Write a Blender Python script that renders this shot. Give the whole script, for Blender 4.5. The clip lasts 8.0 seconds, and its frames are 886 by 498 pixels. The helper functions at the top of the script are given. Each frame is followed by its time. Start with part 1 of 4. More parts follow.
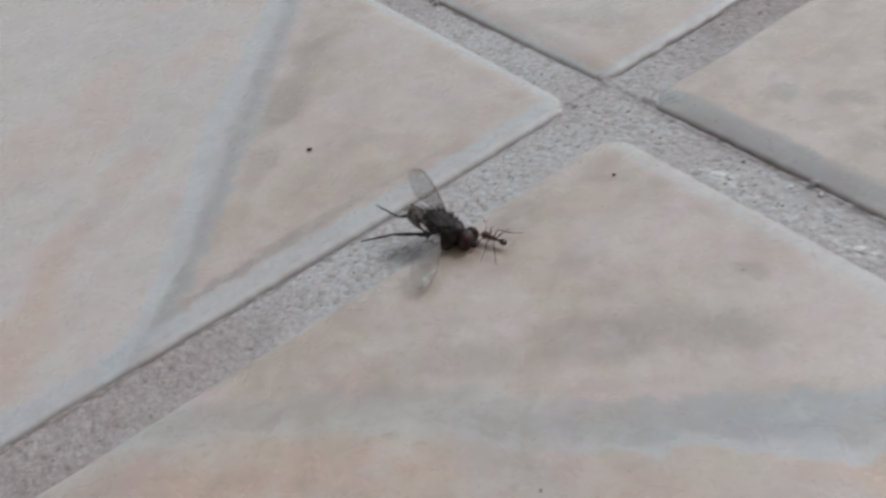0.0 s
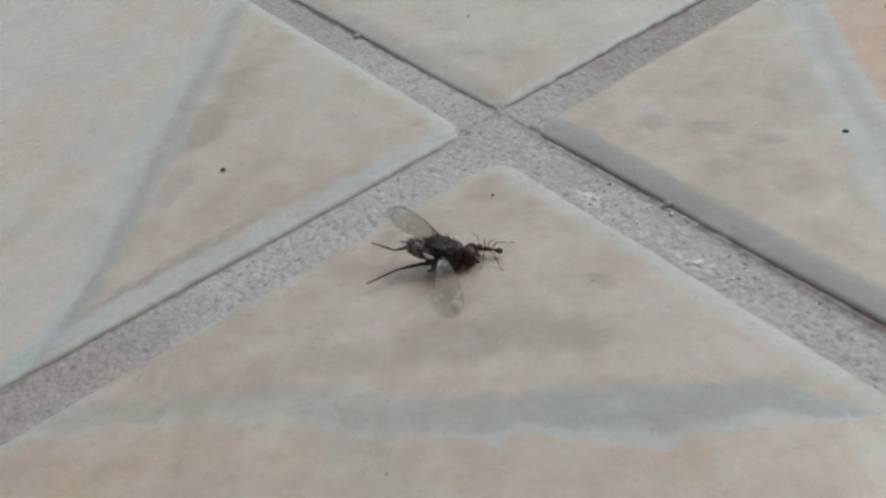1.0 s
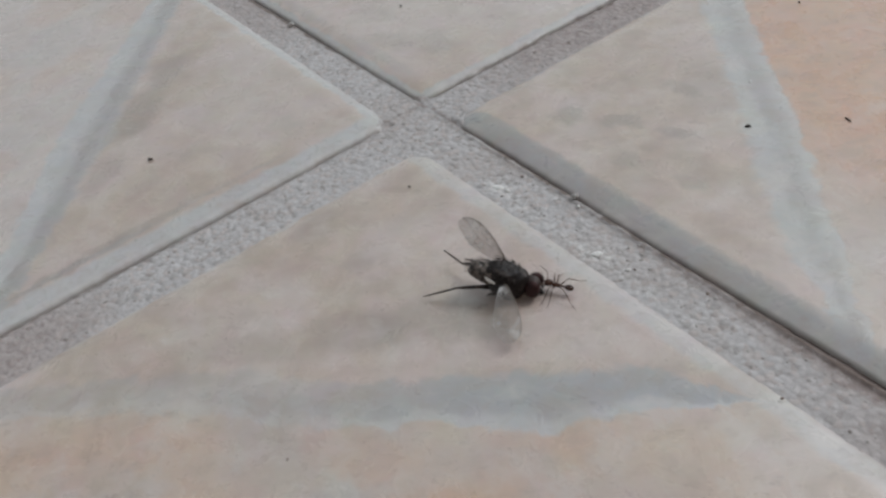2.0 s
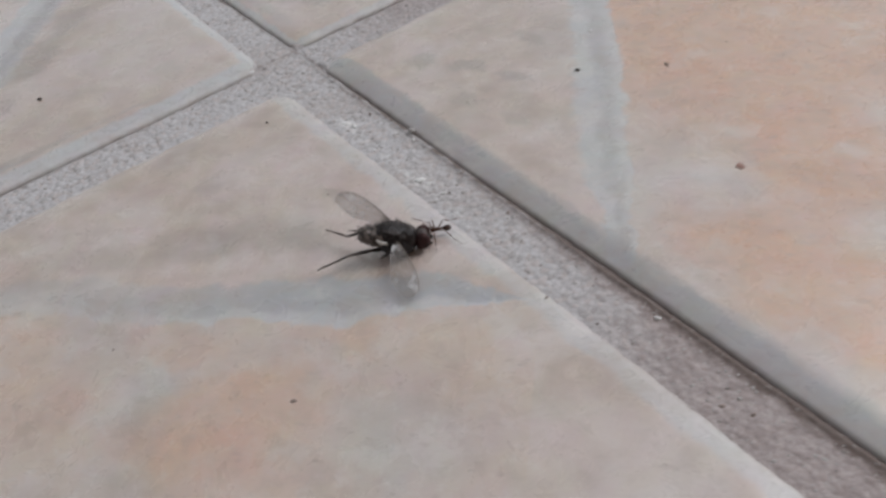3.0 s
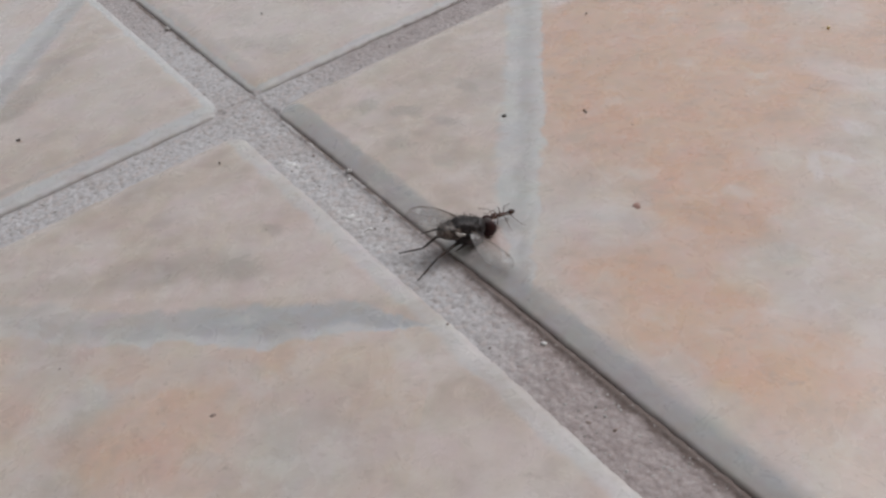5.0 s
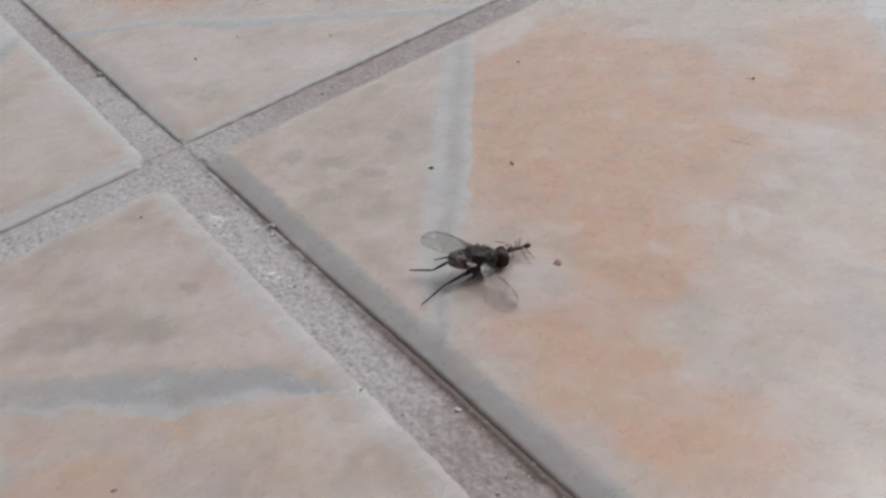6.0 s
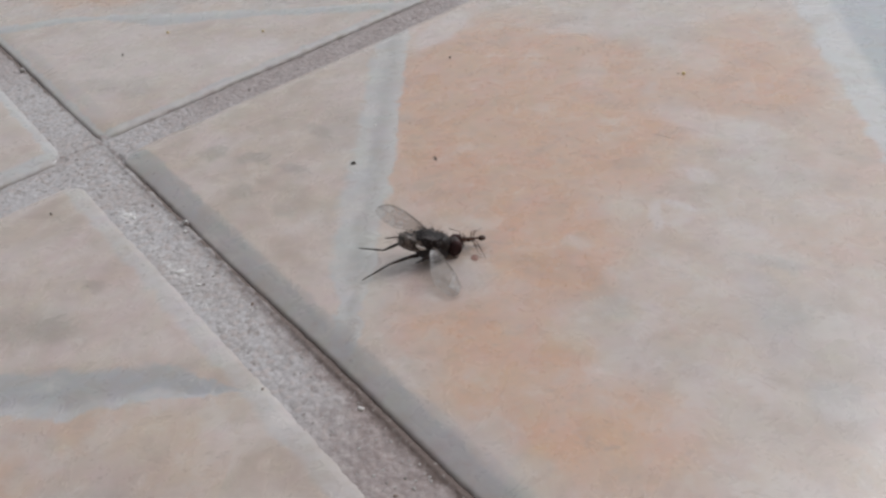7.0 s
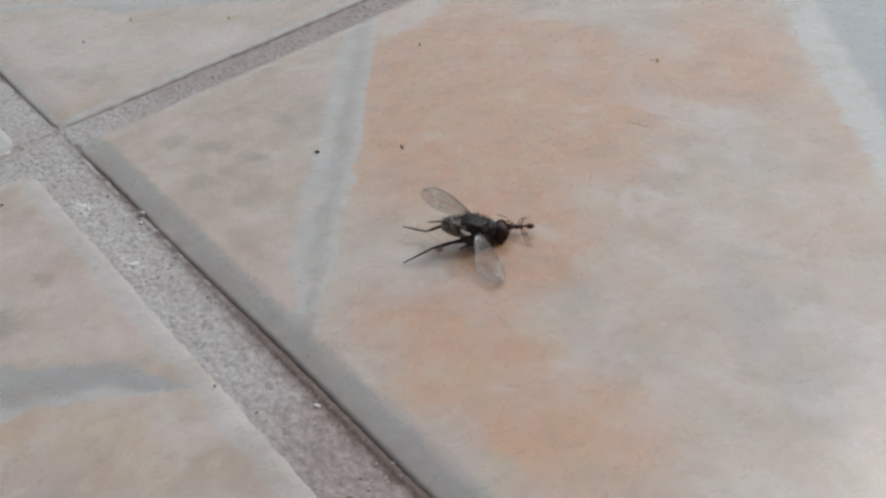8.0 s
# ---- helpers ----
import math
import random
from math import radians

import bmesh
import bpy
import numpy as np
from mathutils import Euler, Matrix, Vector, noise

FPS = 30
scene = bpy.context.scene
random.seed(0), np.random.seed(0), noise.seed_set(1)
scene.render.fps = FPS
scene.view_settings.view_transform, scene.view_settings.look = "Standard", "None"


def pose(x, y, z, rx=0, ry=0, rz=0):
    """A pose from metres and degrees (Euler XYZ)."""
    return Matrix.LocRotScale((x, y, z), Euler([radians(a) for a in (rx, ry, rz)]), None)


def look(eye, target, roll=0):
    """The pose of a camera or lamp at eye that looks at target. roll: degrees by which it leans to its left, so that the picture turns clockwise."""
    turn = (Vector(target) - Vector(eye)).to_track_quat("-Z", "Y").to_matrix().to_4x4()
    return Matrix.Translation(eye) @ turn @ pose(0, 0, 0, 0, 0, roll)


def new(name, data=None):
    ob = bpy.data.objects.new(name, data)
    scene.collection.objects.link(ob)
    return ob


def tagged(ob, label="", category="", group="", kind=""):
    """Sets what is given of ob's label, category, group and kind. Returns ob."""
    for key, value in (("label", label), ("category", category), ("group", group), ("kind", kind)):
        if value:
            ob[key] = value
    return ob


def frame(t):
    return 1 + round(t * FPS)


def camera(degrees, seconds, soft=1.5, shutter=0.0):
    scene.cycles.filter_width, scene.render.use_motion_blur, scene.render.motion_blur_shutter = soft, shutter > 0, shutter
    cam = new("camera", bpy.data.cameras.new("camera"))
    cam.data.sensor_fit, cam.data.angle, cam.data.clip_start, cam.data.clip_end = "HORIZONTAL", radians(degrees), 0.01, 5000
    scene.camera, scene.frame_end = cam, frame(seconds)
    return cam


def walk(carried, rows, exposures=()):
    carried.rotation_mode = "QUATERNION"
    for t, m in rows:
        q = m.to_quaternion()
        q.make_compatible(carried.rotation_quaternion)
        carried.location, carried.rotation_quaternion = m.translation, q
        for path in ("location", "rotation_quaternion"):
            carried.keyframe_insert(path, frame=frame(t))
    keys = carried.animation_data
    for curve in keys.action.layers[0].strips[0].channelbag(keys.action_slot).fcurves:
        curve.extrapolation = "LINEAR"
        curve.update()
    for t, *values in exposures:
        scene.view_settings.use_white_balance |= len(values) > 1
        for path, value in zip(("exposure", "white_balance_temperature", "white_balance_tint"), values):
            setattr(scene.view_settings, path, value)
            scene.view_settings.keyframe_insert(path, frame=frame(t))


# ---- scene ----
cam = camera(55.7, 8.0, soft=2.6, shutter=0.3)
PATH = [
    (0, 0.05834, -0.05075, 0.04795, 47.44, 10.73, 54.64),
    (0.2, 0.06179, -0.04914, 0.04860, 48.49, 10.41, 53.83),
    (0.3, 0.06384, -0.04832, 0.04831, 48.53, 10.06, 53.60),
    (0.5, 0.06558, -0.04880, 0.04959, 48.65, 10.07, 53.59),
    (0.7, 0.06576, -0.04883, 0.04977, 49.01, 10.37, 54.03),
    (0.8, 0.06635, -0.04870, 0.04973, 49.53, 10.02, 53.94),
    (1, 0.06851, -0.04651, 0.04938, 49.42, 9.56, 54.17),
    (1.2, 0.06982, -0.04438, 0.05144, 49.02, 10.38, 54.13),
    (2.3, 0.07703, -0.04118, 0.05029, 47.42, 7.90, 52.65),
    (2.5, 0.08140, -0.03947, 0.04752, 47.39, 7.68, 53.32),
    (2.7, 0.08518, -0.03757, 0.04817, 46.51, 7.36, 52.21),
    (2.8, 0.08652, -0.03727, 0.04871, 46.08, 7.54, 52.48),
    (3, 0.08951, -0.03585, 0.04984, 46.56, 7.64, 52.89),
    (3.2, 0.09337, -0.03546, 0.05232, 48.13, 7.83, 53.10),
    (3.3, 0.09367, -0.03550, 0.05213, 48.18, 8.16, 53.40),
    (3.5, 0.09420, -0.03658, 0.05132, 47.68, 9.02, 53.41),
    (3.7, 0.09432, -0.03478, 0.05300, 47.31, 8.83, 53.60),
    (3.8, 0.09450, -0.03456, 0.05294, 48.22, 8.48, 53.81),
    (4, 0.09593, -0.03494, 0.05338, 48.95, 8.42, 53.93),
    (4.2, 0.09778, -0.03378, 0.05316, 48.54, 8.15, 54.02),
    (5.3, 0.10033, -0.02988, 0.05395, 49.11, 8.13, 53.78),
    (5.5, 0.10110, -0.02850, 0.05425, 49.29, 7.91, 53.47),
    (5.7, 0.10168, -0.02741, 0.05430, 49.74, 7.52, 53.13),
    (5.8, 0.10191, -0.02688, 0.05470, 49.82, 7.58, 53.01),
    (6, 0.10036, -0.02503, 0.05462, 50.26, 7.24, 52.10),
    (6.2, 0.10263, -0.02358, 0.05393, 51.00, 6.64, 51.45),
    (6.3, 0.10378, -0.02206, 0.05332, 51.04, 6.62, 52.05),
    (6.5, 0.10371, -0.02158, 0.05201, 51.25, 6.13, 51.36),
    (6.7, 0.10363, -0.02049, 0.05221, 50.67, 5.73, 50.89),
    (6.8, 0.10347, -0.02015, 0.05206, 50.71, 5.97, 50.70),
    (7, 0.10286, -0.02021, 0.05117, 50.79, 6.22, 50.58),
    (7.2, 0.10272, -0.01978, 0.05123, 50.56, 6.22, 50.47),
    (7.3, 0.10303, -0.01970, 0.05096, 50.89, 6.20, 50.61),
    (7.5, 0.10372, -0.01856, 0.05089, 50.54, 6.15, 50.62),
    (7.7, 0.10282, -0.01803, 0.05083, 50.54, 5.84, 49.99),
    (7.8, 0.10325, -0.01785, 0.04981, 50.93, 5.72, 50.04),
    (8, 0.10255, -0.01757, 0.04890, 50.35, 5.74, 49.73),
]
EXPOSURES = [(0, -0.24, 5860, 8), (0.5, -0.26, 5930, 4), (1, -0.27, 5945, 2), (1.2, -0.28, 5945, 2), (2.3, -0.33, 5960, 9), (2.7, -0.28, 5980, 10), (3.5, -0.2, 6030, 12), (4.2, -0.21, 6045, 11), (5.5, -0.19, 6070, 12), (6.5, -0.2, 6060, 12), (7.5, -0.2, 6060, 10), (8, -0.24, 6030, 8)]
walk(cam, [(t, pose(*p)) for t, *p in PATH], EXPOSURES)

# ---- light: open shade, a bright veiled sky from beyond the upper joint ----
SUN_AZIMUTH, SUN_HEIGHT = 12.0, 47.0       # degrees from +y towards +x, and above the ground
world = bpy.data.worlds.new("sky")
scene.world = world
world.use_nodes = True
sky = world.node_tree.nodes.new("ShaderNodeTexSky")
sky.sky_type, sky.sun_disc = "NISHITA", False
sky.sun_elevation, sky.sun_rotation = radians(SUN_HEIGHT), radians(SUN_AZIMUTH)
sky.air_density, sky.dust_density = 4.0, 1.5
veil = world.node_tree.nodes.new("ShaderNodeHueSaturation")
veil.inputs["Saturation"].default_value = 0.12
world.node_tree.links.new(sky.outputs[0], veil.inputs["Color"])
world.node_tree.links.new(veil.outputs[0], world.node_tree.nodes["Background"].inputs["Color"])
world.node_tree.nodes["Background"].inputs["Strength"].default_value = 0.105
lamp = bpy.data.lights.new("sun", "SUN")
lamp.energy, lamp.angle, lamp.color = 1.7, radians(22), (1.0, 0.965, 0.93)
sun = new("sun", lamp)
_a, _h = radians(SUN_AZIMUTH), radians(SUN_HEIGHT)
sun.matrix_world = look((math.sin(_a) * math.cos(_h), math.cos(_a) * math.cos(_h), math.sin(_h)), (0, 0, 0))

MM = 0.001


# ---- material helpers ----
class Nodes:
    """Small shorthand for building a node material."""

    def __init__(self, name):
        self.mat = bpy.data.materials.new(name)
        self.mat.use_nodes = True
        self.tree = self.mat.node_tree
        self.bsdf = self.tree.nodes["Principled BSDF"]

    def node(self, kind, **values):
        n = self.tree.nodes.new(kind)
        for k, v in values.items():
            setattr(n, k, v)
        return n

    def put(self, socket, value):
        if hasattr(value, "is_linked"):
            self.tree.links.new(value, socket)
        elif isinstance(value, (tuple, list)) and len(value) == 3 and socket.type == "RGBA":
            socket.default_value = (*value, 1.0)
        else:
            socket.default_value = value

    def math(self, op, a, b=0.0, c=0.0):
        n = self.node("ShaderNodeMath", operation=op)
        for s, v in zip(n.inputs, (a, b, c)):
            self.put(s, v)
        return n.outputs[0]

    def step(self, x, lo, hi, a=0.0, b=1.0):
        n = self.node("ShaderNodeMapRange", interpolation_type="SMOOTHSTEP")
        for s, v in zip(n.inputs, (x, lo, hi, a, b)):
            self.put(s, v)
        return n.outputs[0]

    def mix(self, fac, a, b, blend="MIX"):
        n = self.node("ShaderNodeMix", data_type="RGBA", blend_type=blend)
        self.put(n.inputs[0], fac), self.put(n.inputs[6], a), self.put(n.inputs[7], b)
        return n.outputs[2]

    def noise(self, vec, scale, detail=4.0, rough=0.55, distort=0.0, color=False):
        n = self.node("ShaderNodeTexNoise")
        self.put(n.inputs["Vector"], vec)
        n.inputs["Scale"].default_value, n.inputs["Detail"].default_value = scale, detail
        n.inputs["Roughness"].default_value, n.inputs["Distortion"].default_value = rough, distort
        return n.outputs["Color" if color else "Fac"]

    def place(self):
        """World place in millimetres."""
        n = self.node("ShaderNodeVectorMath", operation="SCALE")
        self.put(n.inputs[0], self.node("ShaderNodeNewGeometry").outputs["Position"])
        n.inputs["Scale"].default_value = 1000.0
        return n.outputs[0]

    def local(self):
        """Place on the thing itself in millimetres."""
        n = self.node("ShaderNodeVectorMath", operation="SCALE")
        self.put(n.inputs[0], self.node("ShaderNodeTexCoord").outputs["Object"])
        n.inputs["Scale"].default_value = 1000.0
        return n.outputs[0]

    def warp(self, vec, scale, amount):
        """The vector, shaken by noise."""
        c = self.noise(vec, scale, 3.0, color=True)
        a = self.node("ShaderNodeVectorMath", operation="SUBTRACT")
        self.put(a.inputs[0], c)
        a.inputs[1].default_value = (0.5, 0.5, 0.5)
        b = self.node("ShaderNodeVectorMath", operation="MULTIPLY_ADD")
        self.put(b.inputs[0], a.outputs[0])
        b.inputs[1].default_value = (amount, amount, 0)
        self.put(b.inputs[2], vec)
        return b.outputs[0]

    def bedded(self, vec, stretch=1.4, turn=53.0):
        """The vector, so that what is drawn with it comes out drawn out along the stone's bedding."""
        m = self.node("ShaderNodeMapping", vector_type="TEXTURE")
        self.put(m.inputs["Vector"], vec)
        m.inputs["Rotation"].default_value = (0, 0, radians(turn))
        m.inputs["Scale"].default_value = (stretch, 1, 1)
        return m.outputs[0]

    def cells(self, vec, scale, feature="F1", output="Distance"):
        n = self.node("ShaderNodeTexVoronoi", feature=feature)
        self.put(n.inputs["Vector"], vec)
        n.inputs["Scale"].default_value = scale
        return n.outputs[output]

    def curve(self, x, points):
        n = self.node("ShaderNodeFloatCurve")
        self.put(n.inputs["Value"], x)
        c = n.mapping.curves[0]
        c.points[0].location, c.points[1].location = points[0], points[-1]
        for p in points[1:-1]:
            c.points.new(*p)
        n.mapping.update()
        return n.outputs[0]

    def ramp(self, x, stops):
        n = self.node("ShaderNodeValToRGB")
        self.put(n.inputs[0], x)
        e = n.color_ramp.elements
        while len(e) < len(stops):
            e.new(0.5)
        for el, (p, col) in zip(e, stops):
            el.position, el.color = p, (*col, 1.0)
        return n.outputs[0]

    def blobs(self, vec, spots):
        """Soft ellipses (x, y, long, short, turn, strength), added up."""
        total = 0.0
        for x, y, rx, ry, turn, power in spots:
            m = self.node("ShaderNodeMapping", vector_type="TEXTURE")
            self.put(m.inputs["Vector"], vec)
            m.inputs["Location"].default_value = (x, y, 0)
            m.inputs["Rotation"].default_value = (0, 0, radians(turn))
            m.inputs["Scale"].default_value = (rx, ry, 1000)
            l = self.node("ShaderNodeVectorMath", operation="LENGTH")
            self.put(l.inputs[0], m.outputs[0])
            total = self.math("ADD", total, self.step(l.outputs["Value"], 0.5, 1.2, power, 0.0))
        return self.math("MINIMUM", self.math("MAXIMUM", total, 0.0), 1.0)

    def finish(self, color, rough, bump=None, depth=0.0002, strength=0.5, metal=0.0, spec=0.5):
        self.put(self.bsdf.inputs["Base Color"], color)
        self.put(self.bsdf.inputs["Roughness"], rough)
        self.bsdf.inputs["Metallic"].default_value = metal
        self.bsdf.inputs["Specular IOR Level"].default_value = spec
        if bump is not None:
            b = self.node("ShaderNodeBump")
            b.inputs["Strength"].default_value, b.inputs["Distance"].default_value = strength, depth
            self.put(b.inputs["Height"], bump)
            self.put(self.bsdf.inputs["Normal"], b.outputs[0])
        return self.mat


TAN, TAN_DARK = (0.563, 0.477, 0.412), (0.43, 0.345, 0.295)
OCHRE = (0.49, 0.295, 0.195)
PEACH, PALE, COOL = (0.615, 0.404, 0.292), (0.58, 0.488, 0.422), (0.47, 0.425, 0.40)
GREY, WHITE = (0.40, 0.40, 0.395), (0.60, 0.595, 0.58)


def tile_material(name, nx, ny, low, high, vein, rim, edges, peach, cool, dark, second=None, veil=0.8, edge_tint=(0.50, 0.50, 0.49), light=(), fade=None, calm=1.0, arc=(), mottle=1.0, pale=PALE):
    """Glazed tile printed like cut stone. (nx, ny): the way from the tile's corner to its middle;
    low, high: the printed joint's two sides, as (along, away) in mm; vein: stops of its colour across;
    edges: the tile's two edges (x0, sign, y0, sign); peach, cool, dark: patches of the print."""
    g = Nodes(name)
    p = g.place()
    xyz = g.node("ShaderNodeSeparateXYZ")
    g.put(xyz.inputs[0], p)
    x, y = xyz.outputs[0], xyz.outputs[1]
    q = 0.70711
    fine, mid, big = g.noise(p, 1.6, 5.0, 0.6), g.noise(p, 0.32, 5.0, 0.6, 0.6), g.noise(p, 0.075, 3.0, 0.55, 0.4)
    soft = g.warp(g.warp(p, 0.12, 9.0), 0.5, 2.5)
    n = g.math("ADD", g.math("MULTIPLY", x, nx * q), g.math("MULTIPLY", y, ny * q))
    s = g.math("ADD", g.math("MULTIPLY", x, ny * q), g.math("MULTIPLY", y, -nx * q))
    straight = g.math("ADD", n, g.math("MULTIPLY_ADD", mid, 0.9, -0.45))
    n = g.math("ADD", n, g.math("MULTIPLY_ADD", mid, 3.4, -1.7))
    n = g.math("ADD", n, g.math("MULTIPLY_ADD", fine, 0.5, -0.25))
    su = g.math("MULTIPLY_ADD", s, 1 / 120, 0.5)

    def side(points):
        v = g.curve(su, [((a + 60) / 120, (b - 20) / 40) for a, b in points])
        return g.math("MULTIPLY_ADD", v, 40.0, 20.0)

    lo, hi = side(low), side(high)
    across = g.math("DIVIDE", g.math("SUBTRACT", n, lo), g.math("SUBTRACT", hi, lo))
    # the stone of the corner: tan, with faint darker clouds
    corner = g.mix(g.math("MULTIPLY", g.step(mid, 0.36, 0.72), 0.75), TAN, TAN_DARK)
    corner = g.mix(g.math("MULTIPLY", g.step(big, 0.42, 0.60), 0.7), corner, (0.615, 0.532, 0.495))
    corner = g.mix(g.math("MULTIPLY", g.blobs(g.warp(p, 0.3, 4.0), dark), 0.75), corner, (0.34, 0.29, 0.25))
    # the stone of the middle: pale, with peach and cool patches
    inner = g.mix(g.math("MULTIPLY", g.step(big, 0.40, 0.68), calm), pale, COOL)
    inner = g.mix(g.math("MULTIPLY", g.step(mid, 0.5, 0.75), 0.28), inner, TAN_DARK)
    inner = g.mix(g.math("MULTIPLY", g.blobs(soft, cool), 0.8), inner, (0.41, 0.39, 0.38))
    flake = g.step(g.noise(g.warp(p, 0.5, 2.2), 0.2, 6.0, 0.72), 0.50, 0.575)
    inner = g.mix(g.math("MULTIPLY", flake, 0.42), inner, (0.63, 0.58, 0.54))
    warm = g.blobs(soft, peach)
    warm = g.math("MULTIPLY", warm, g.step(g.math("ADD", mid, g.math("MULTIPLY", fine, 0.3)), 0.45, 0.82, 1.0, 0.72))
    warm = g.math("MULTIPLY", warm, g.math("MULTIPLY_ADD", flake, -0.08, 1.04))
    bed = g.bedded(g.warp(p, 0.25, 3.0))
    blotch = g.noise(bed, 0.17, 7.0, 0.68)
    inner = g.mix(warm, inner, g.mix(g.math("MULTIPLY", g.step(blotch, 0.44, 0.66), 0.38), PEACH, OCHRE))
    if second:
        far = g.math("ADD", straight, g.math("ADD", g.math("MULTIPLY_ADD", big, 3.0, -1.5), g.math("MULTIPLY_ADD", mid, 2.0, -1.0)))
        inner = g.mix(g.step(far, second - 0.6, second + 0.6), inner, WHITE)
        inner = g.mix(g.step(far, second + 3.4, second + 5.4), inner, (0.40, 0.42, 0.44))
    color = g.mix(g.step(across, 0.4, 0.6), corner, inner)
    if light:
        color = g.mix(g.math("MULTIPLY", g.blobs(g.warp(p, 0.5, 1.6), light), 0.7), color, (0.655, 0.59, 0.56))
    joint = g.ramp(g.math("MULTIPLY_ADD", across, 0.4, 0.2), [((a * 0.4 + 0.2), c) for a, c in vein])
    joint = g.mix(g.math("MULTIPLY", g.step(mid, 0.4, 0.65), 0.35), joint, GREY)
    inside = g.math("MULTIPLY", g.step(across, -0.16, 0.14), g.step(across, 0.97 + rim, 1.13 + rim, 1.0, 0.0))
    if fade:
        inside = g.math("MULTIPLY", inside, g.step(s, *fade))
    color = g.mix(inside, color, joint)
    # worn, greyer glaze along the edges, with rolled rims' light and shade painted in
    x0, sx, y0, sy, wx, wy = edges
    ex = g.math("MULTIPLY", g.math("SUBTRACT", x, x0), sx)
    ey = g.math("MULTIPLY", g.math("SUBTRACT", y, y0), sy)
    jig = g.math("MULTIPLY_ADD", mid, 2.2, -1.1)
    border = g.math("MAXIMUM", g.step(g.math("ADD", ex, jig), wx * 0.75, wx * 1.15, 1.0, 0.0), g.step(g.math("ADD", ey, jig), wy * 0.75, wy * 1.15, 1.0, 0.0))
    color = g.mix(g.math("MULTIPLY", border, veil), color, g.mix(g.step(fine, 0.35, 0.7), edge_tint, g.mix(0.5, edge_tint, GREY)))
    # dark arcs by the rims: rolled-edge shade as colour; on ivory, a dark line
    if arc:
        color = g.mix(g.math("MULTIPLY", g.blobs(g.warp(p, 0.4, 1.5), arc), 0.75), color, (0.30, 0.295, 0.29))
    # print grain, dust veil and scattered grime
    color = g.mix(g.math("MULTIPLY", g.step(fine, 0.55, 0.8), 0.22), color, (0.30, 0.25, 0.21))
    color = g.mix(g.math("MULTIPLY", g.step(fine, 0.45, 0.2), 0.22), color, (0.68, 0.64, 0.6))
    hue = g.noise(g.warp(p, 0.3, 3.0), 0.26, 4.0, 0.65, color=True)
    color = g.mix(0.46, color, g.mix(0.70, hue, (0.5, 0.5, 0.5)), "SOFT_LIGHT")
    stone = g.noise(g.bedded(g.warp(p, 0.8, 1.5)), 0.75, 5.0, 0.7)
    color = g.mix(g.math("MULTIPLY", g.step(stone, 0.48, 0.70), 0.28 * mottle), color, (0.33, 0.265, 0.215))
    color = g.mix(g.math("MULTIPLY", g.step(stone, 0.46, 0.28), 0.30), color, (0.66, 0.61, 0.56))
    # clouds and flecks of the print, the size of a fingertip and of a pinhead
    cloud = g.noise(g.bedded(g.warp(p, 0.2, 5.0)), 0.19, 6.0, 0.62)
    color = g.mix(g.math("MULTIPLY", g.step(cloud, 0.50, 0.68), 0.34 * mottle), color, (0.36, 0.29, 0.24))
    color = g.mix(g.math("MULTIPLY", g.step(cloud, 0.46, 0.30), 0.36), color, (0.67, 0.62, 0.575))
    fleck = g.noise(g.bedded(g.warp(p, 1.0, 0.8), 2.2), 0.95, 2.0, 0.5)
    color = g.mix(g.math("MULTIPLY", g.step(fleck, 0.64, 0.76), 0.32 * mottle), color, (0.30, 0.235, 0.20))
    grit = g.noise(p, 3.2, 2.0, 0.5)
    color = g.mix(g.math("MULTIPLY", g.step(grit, 0.70, 0.76), 0.35), color, (0.2, 0.16, 0.14))
    rough = g.math("MULTIPLY_ADD", mid, 0.16, 0.20)
    relief = g.math("ADD", g.math("MULTIPLY", mid, 0.8), g.math("MULTIPLY", fine, 0.09))
    relief = g.math("SUBTRACT", relief, g.math("MULTIPLY", inside, 0.45))
    fuller = g.node("ShaderNodeHueSaturation")
    fuller.inputs["Saturation"].default_value, fuller.inputs["Value"].default_value = 1.2, 0.985
    g.put(fuller.inputs["Color"], color)
    color = fuller.outputs[0]
    g.bsdf.inputs["IOR"].default_value = 1.9
    # the glaze thins out and is worn dull at the very rim
    bare = g.step(g.math("MINIMUM", ex, ey), 0.25, 0.9, 1.0, 0.0)
    rough = g.math("ADD", rough, g.math("MULTIPLY", bare, 0.45))
    g.put(g.bsdf.inputs["Coat Weight"], g.math("MULTIPLY_ADD", bare, -0.9, 1.0))
    g.bsdf.inputs["Coat Roughness"].default_value, g.bsdf.inputs["Coat IOR"].default_value = 0.24, 1.75
    return g.finish(color, rough, relief, 0.0002, 0.15, spec=0.5)


R_VEIN = [(-0.1, (0.49, 0.455, 0.425)), (0.1, (0.545, 0.525, 0.505)), (0.38, (0.53, 0.512, 0.492)), (0.56, (0.445, 0.425, 0.408)), (0.72, (0.455, 0.432, 0.41)), (0.9, (0.545, 0.52, 0.497)), (1.04, (0.585, 0.555, 0.53))]
B_VEIN = [(-0.1, (0.43, 0.405, 0.385)), (0.15, (0.392, 0.383, 0.375)), (0.6, (0.362, 0.358, 0.358)), (0.88, (0.40, 0.395, 0.393)), (1.04, (0.53, 0.52, 0.51)), (1.5, (0.55, 0.535, 0.52))]
L_VEIN = [(-0.1, (0.50, 0.48, 0.465)), (0.15, (0.42, 0.40, 0.395)), (0.36, (0.365, 0.35, 0.345)), (0.52, (0.43, 0.415, 0.41)), (0.68, (0.56, 0.55, 0.54)), (0.85, (0.57, 0.568, 0.565)), (1.1, (0.575, 0.57, 0.565))]
